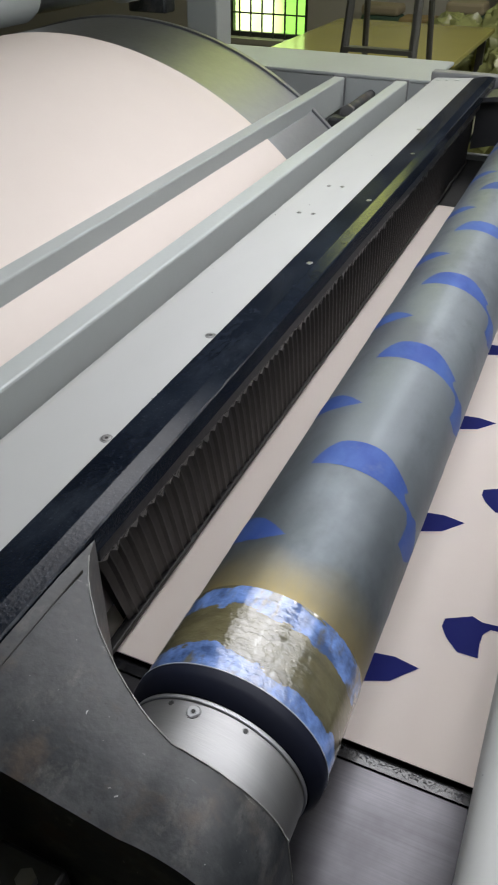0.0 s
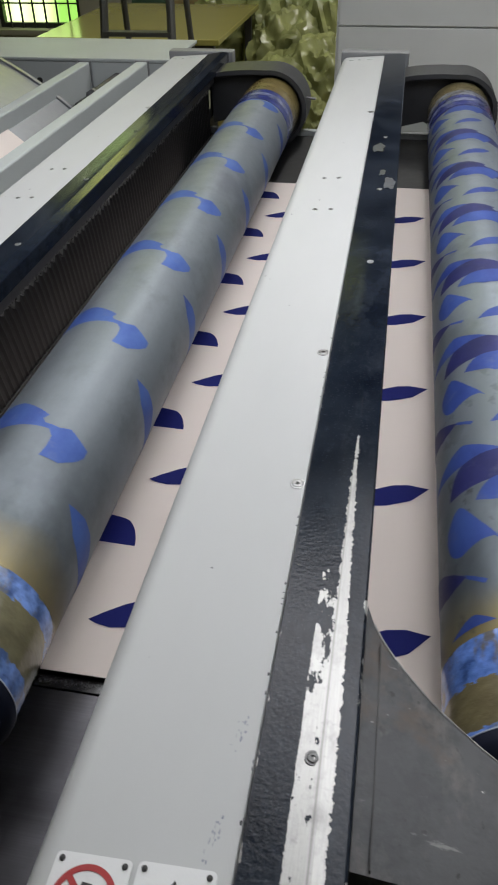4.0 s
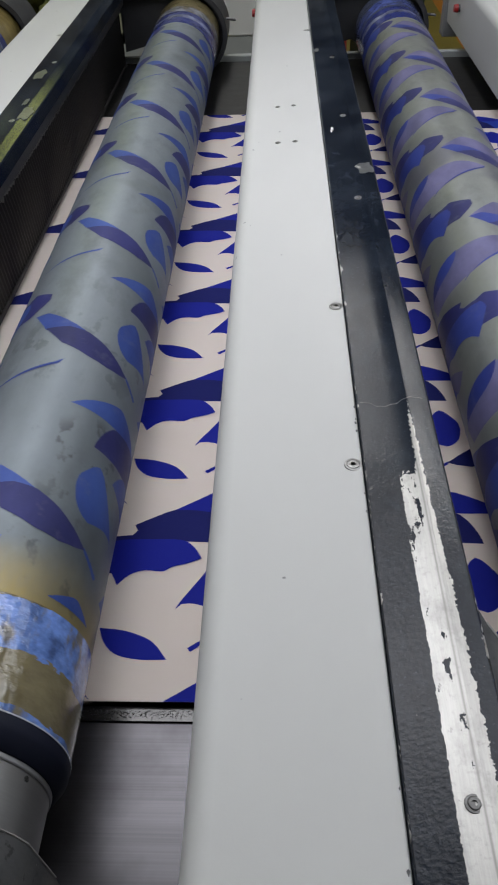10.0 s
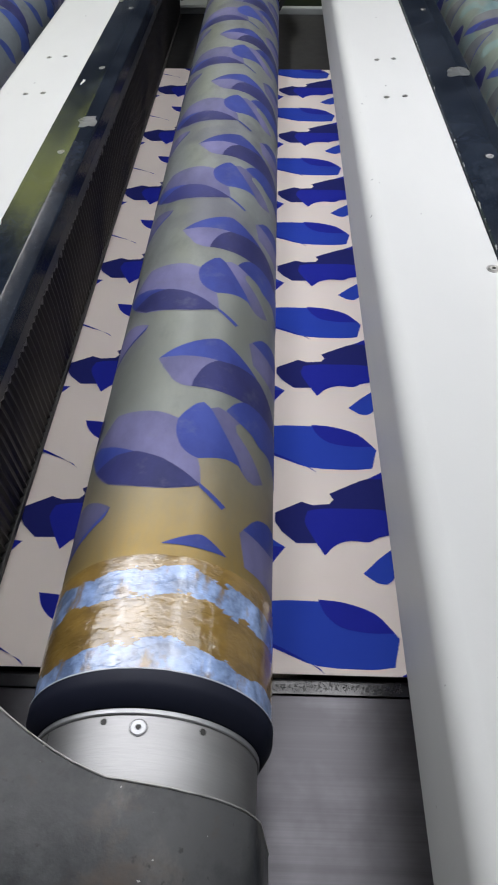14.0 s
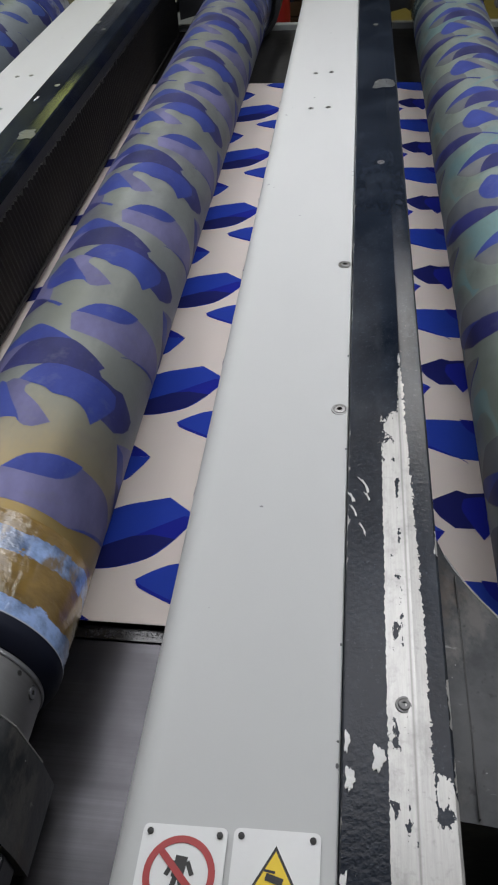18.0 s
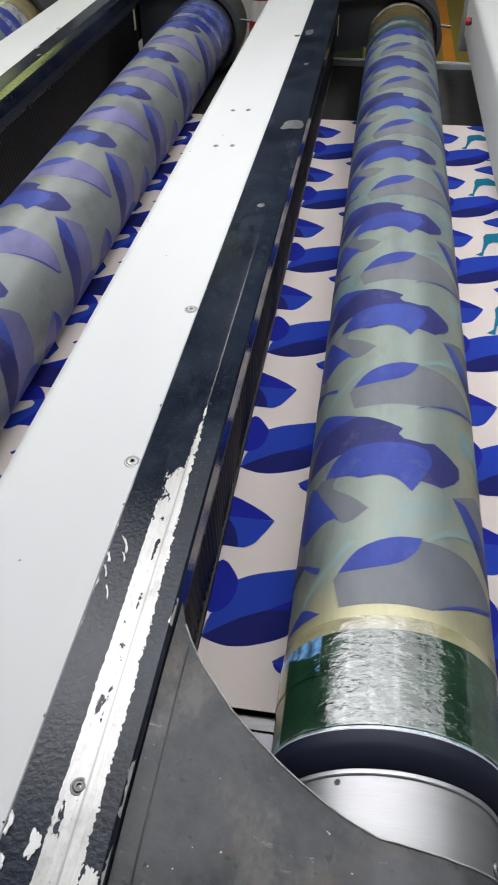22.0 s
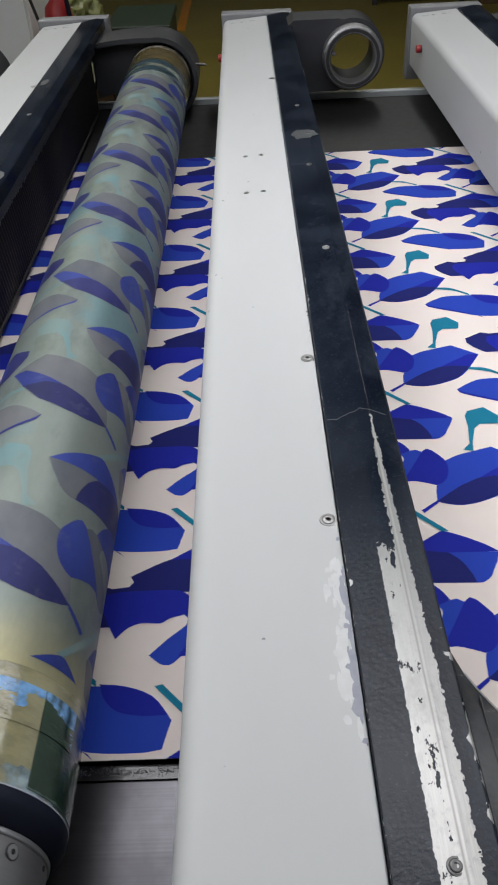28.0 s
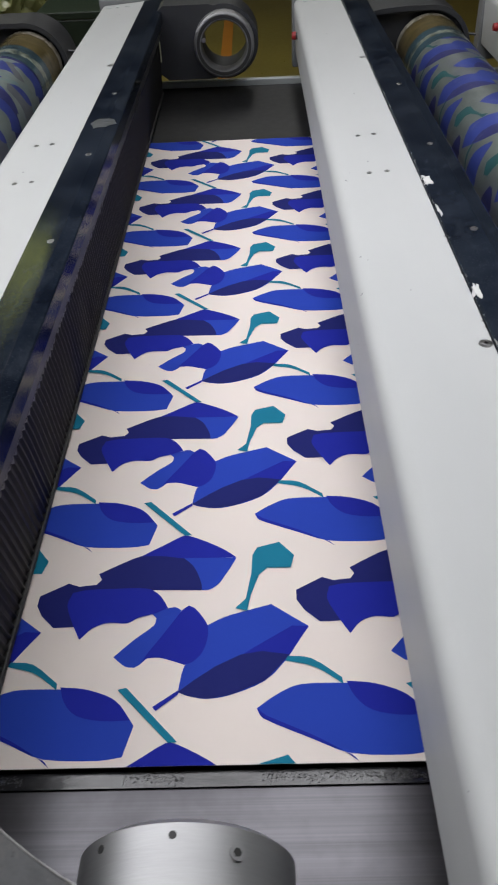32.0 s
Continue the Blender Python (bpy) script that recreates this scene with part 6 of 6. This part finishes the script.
part("hose", rod(bmesh.new(), (0.06, -0.05, 0.56), (0.09, -0.06, 0.15), 0.012), RUBBER, ext)
GREEN_BOX = surface("dark_green_paint", (0.016, 0.030, 0.018), (0.03, 0.04, 0.03), 0.4)
crate = thing("storage_box", pose(1.78, 5.0, 0), "dark green painted storage box", "box")
part("body", boxes((0.0, 0.0, 0.0, 0.36, 0.6, 0.74), bevel=0.008), GREEN_BOX, crate)
part("lid", boxes((-0.01, -0.01, 0.7405, 0.37, 0.61, 0.78), bevel=0.006), GREEN_BOX, crate)
pallet = thing("pallet", pose(1.10, 5.3, 0), "stack of dark wooden boards", "boards")
DARK_WOOD = surface("dark_wood", (0.10, 0.055, 0.025), (0.05, 0.03, 0.016), 0.6, big=4, small=40, stretch=(0.3, 4, 1))
for i in range(6):
    part("board", boxes((0.0, 0.0, 0.09 * i, 0.62, 0.9, 0.09 * i + 0.082), bevel=0.004), DARK_WOOD, pallet)
lumpy("plastic_bag", (1.42, 5.72, 0.54), (0.24, 0.22, 0.22), BAG, 40.3, "crumpled yellow-green plastic bag lying on boards", "bag", "bags of scrap")
lumpy("plastic_bag", (1.28, 5.55, 0.54), (0.16, 0.18, 0.17), BAG, 47.7, "crumpled yellow-green plastic bag lying on boards", "bag", "bags of scrap")
ORANGE = surface("orange_line_paint", (0.50, 0.20, 0.02), (0.3, 0.12, 0.03), 0.4)
for x, y0, y1 in ((2.73, 4.2, 8.7), (1.88, 8.7, 13.5)):
    tagged(part("floor_line", boxes((x, y0, 0.001, x + 0.09, y1, 0.003)), ORANGE), "worn orange line painted on the floor", "floor marking", kind="structure")
rack = thing("storage_rack", pose(3.98, 9.5, 0), "tall dark steel storage rack", "rack")
for x in (0.0, 0.95):
    for y in (0.0, 0.55):
        part("post", boxes((x, y, 0, x + 0.05, y + 0.05, 2.2)), DARK_STEEL, rack)
for z in (0.08, 0.75, 1.4, 2.1):
    part("shelf", boxes((0.051, 0.051, z, 0.949, 0.549, z + 0.03)), DARK_STEEL, rack)
for i, (x, w, z, h) in enumerate(((0.08, 0.40, 0.111, 0.5), (0.50, 0.40, 0.111, 0.42), (0.1, 0.7, 0.781, 0.45))):
    tagged(part("carton", boxes((3.98 + x, 9.56, z, 3.98 + x + w, 10.0, z + h), bevel=0.006), GREEN_BOX if i < 2 else DARK_WOOD), "dark box on the storage rack", "box", "boxes on the rack")
stack = thing("board_stack", pose(5.1, 9.3, 0), "brown wooden boards leaning in a stack", "boards")
for i in range(7):
    part("board", boxes((0.02 * i, 0.10 * i, 0.0, 0.9 + 0.02 * i, 0.10 * i + 0.07, 1.3 + 0.12 * (i % 3)), bevel=0.004), DARK_WOOD, stack)

# stop buttons on the beams' far flanks
for k in (2, 3, 4, 5, 6):
    b = thing("stop_button", pose(k * PITCH + BEAM_DX[k] - 0.043, 2.80, COVER - 0.085), "red mushroom stop button on the beam's flank", "button", "stop buttons")
    part("collar", rod(bmesh.new(), (0.004, 0, 0), (-0.006, 0, 0), 0.011, 20), DARK_STEEL, b)
    part("knob", rod(bmesh.new(), (-0.006, 0, 0), (-0.018, 0, 0), 0.013, 20, 0.011), RED, b)


def strip_rows(first, length, left):
    """Rows of one strip: along the top at the cloth's speed, then quickly back underneath, hidden by the screen."""
    last = round(SECONDS * FPS)
    out, hidden = [], 0.038
    period = length / SPEED
    back = hidden / SPEED

    def where(t):
        s = (left - first + run(t)) % length       # along the loop
        if s <= length - hidden:
            return first + s, CLOTH
        u = (s - (length - hidden)) / hidden          # the way back
        return first + (length - hidden) * (1 - u), CLOTH - 0.05 * min(1.0, 6 * u, 6 * (1 - u))
    # rows crowd at the two turning points, so that the strip runs evenly between them
    marks, spread = {0, 1, 2, last - 2, last - 1, last}, (0, 1, 2, 3, 4, 5, 7, 10, 14, 20, 28)
    start, k = -(left - first) / SPEED, 0
    while start + k * period < SECONDS + period:
        t0 = start + k * period
        t1 = t0 + period - back
        t0, t1 = (v - (run(v) - SPEED * v) / SPEED for v in (t0, t1))
        marks |= {math.ceil(t0 * FPS) + d for d in spread} | {math.floor(t1 * FPS) - d for d in spread}
        marks |= {math.ceil(t1 * FPS) + d for d in range(math.ceil(back * FPS))}
        marks |= {round((t0 + s * (t1 - t0)) * FPS) for s in (0.4, 0.5, 0.6)}
        k += 1
    marks |= {round(0.5 * h * FPS) for h in range(int(2 * SECONDS) + 1)}
    for n in sorted(m for m in marks if 0 <= m <= last):
        x, z = where(n / FPS)
        out.append((n / FPS, pose(x, 0, z)))
    return out


def screen_rows(x):
    return [(t, pose(x, 0, AXIS_Z, 0, -math.degrees(run(t) / RADIUS), 0)) for t in [i * 0.4 for i in range(round(SECONDS / 0.4) + 1)]]


def motions():
    for ob, first, length, left in STRIPS:
        walk(ob, strip_rows(first, length, left))
    for ob, x in SCREENS:
        walk(ob, screen_rows(x))


motions()
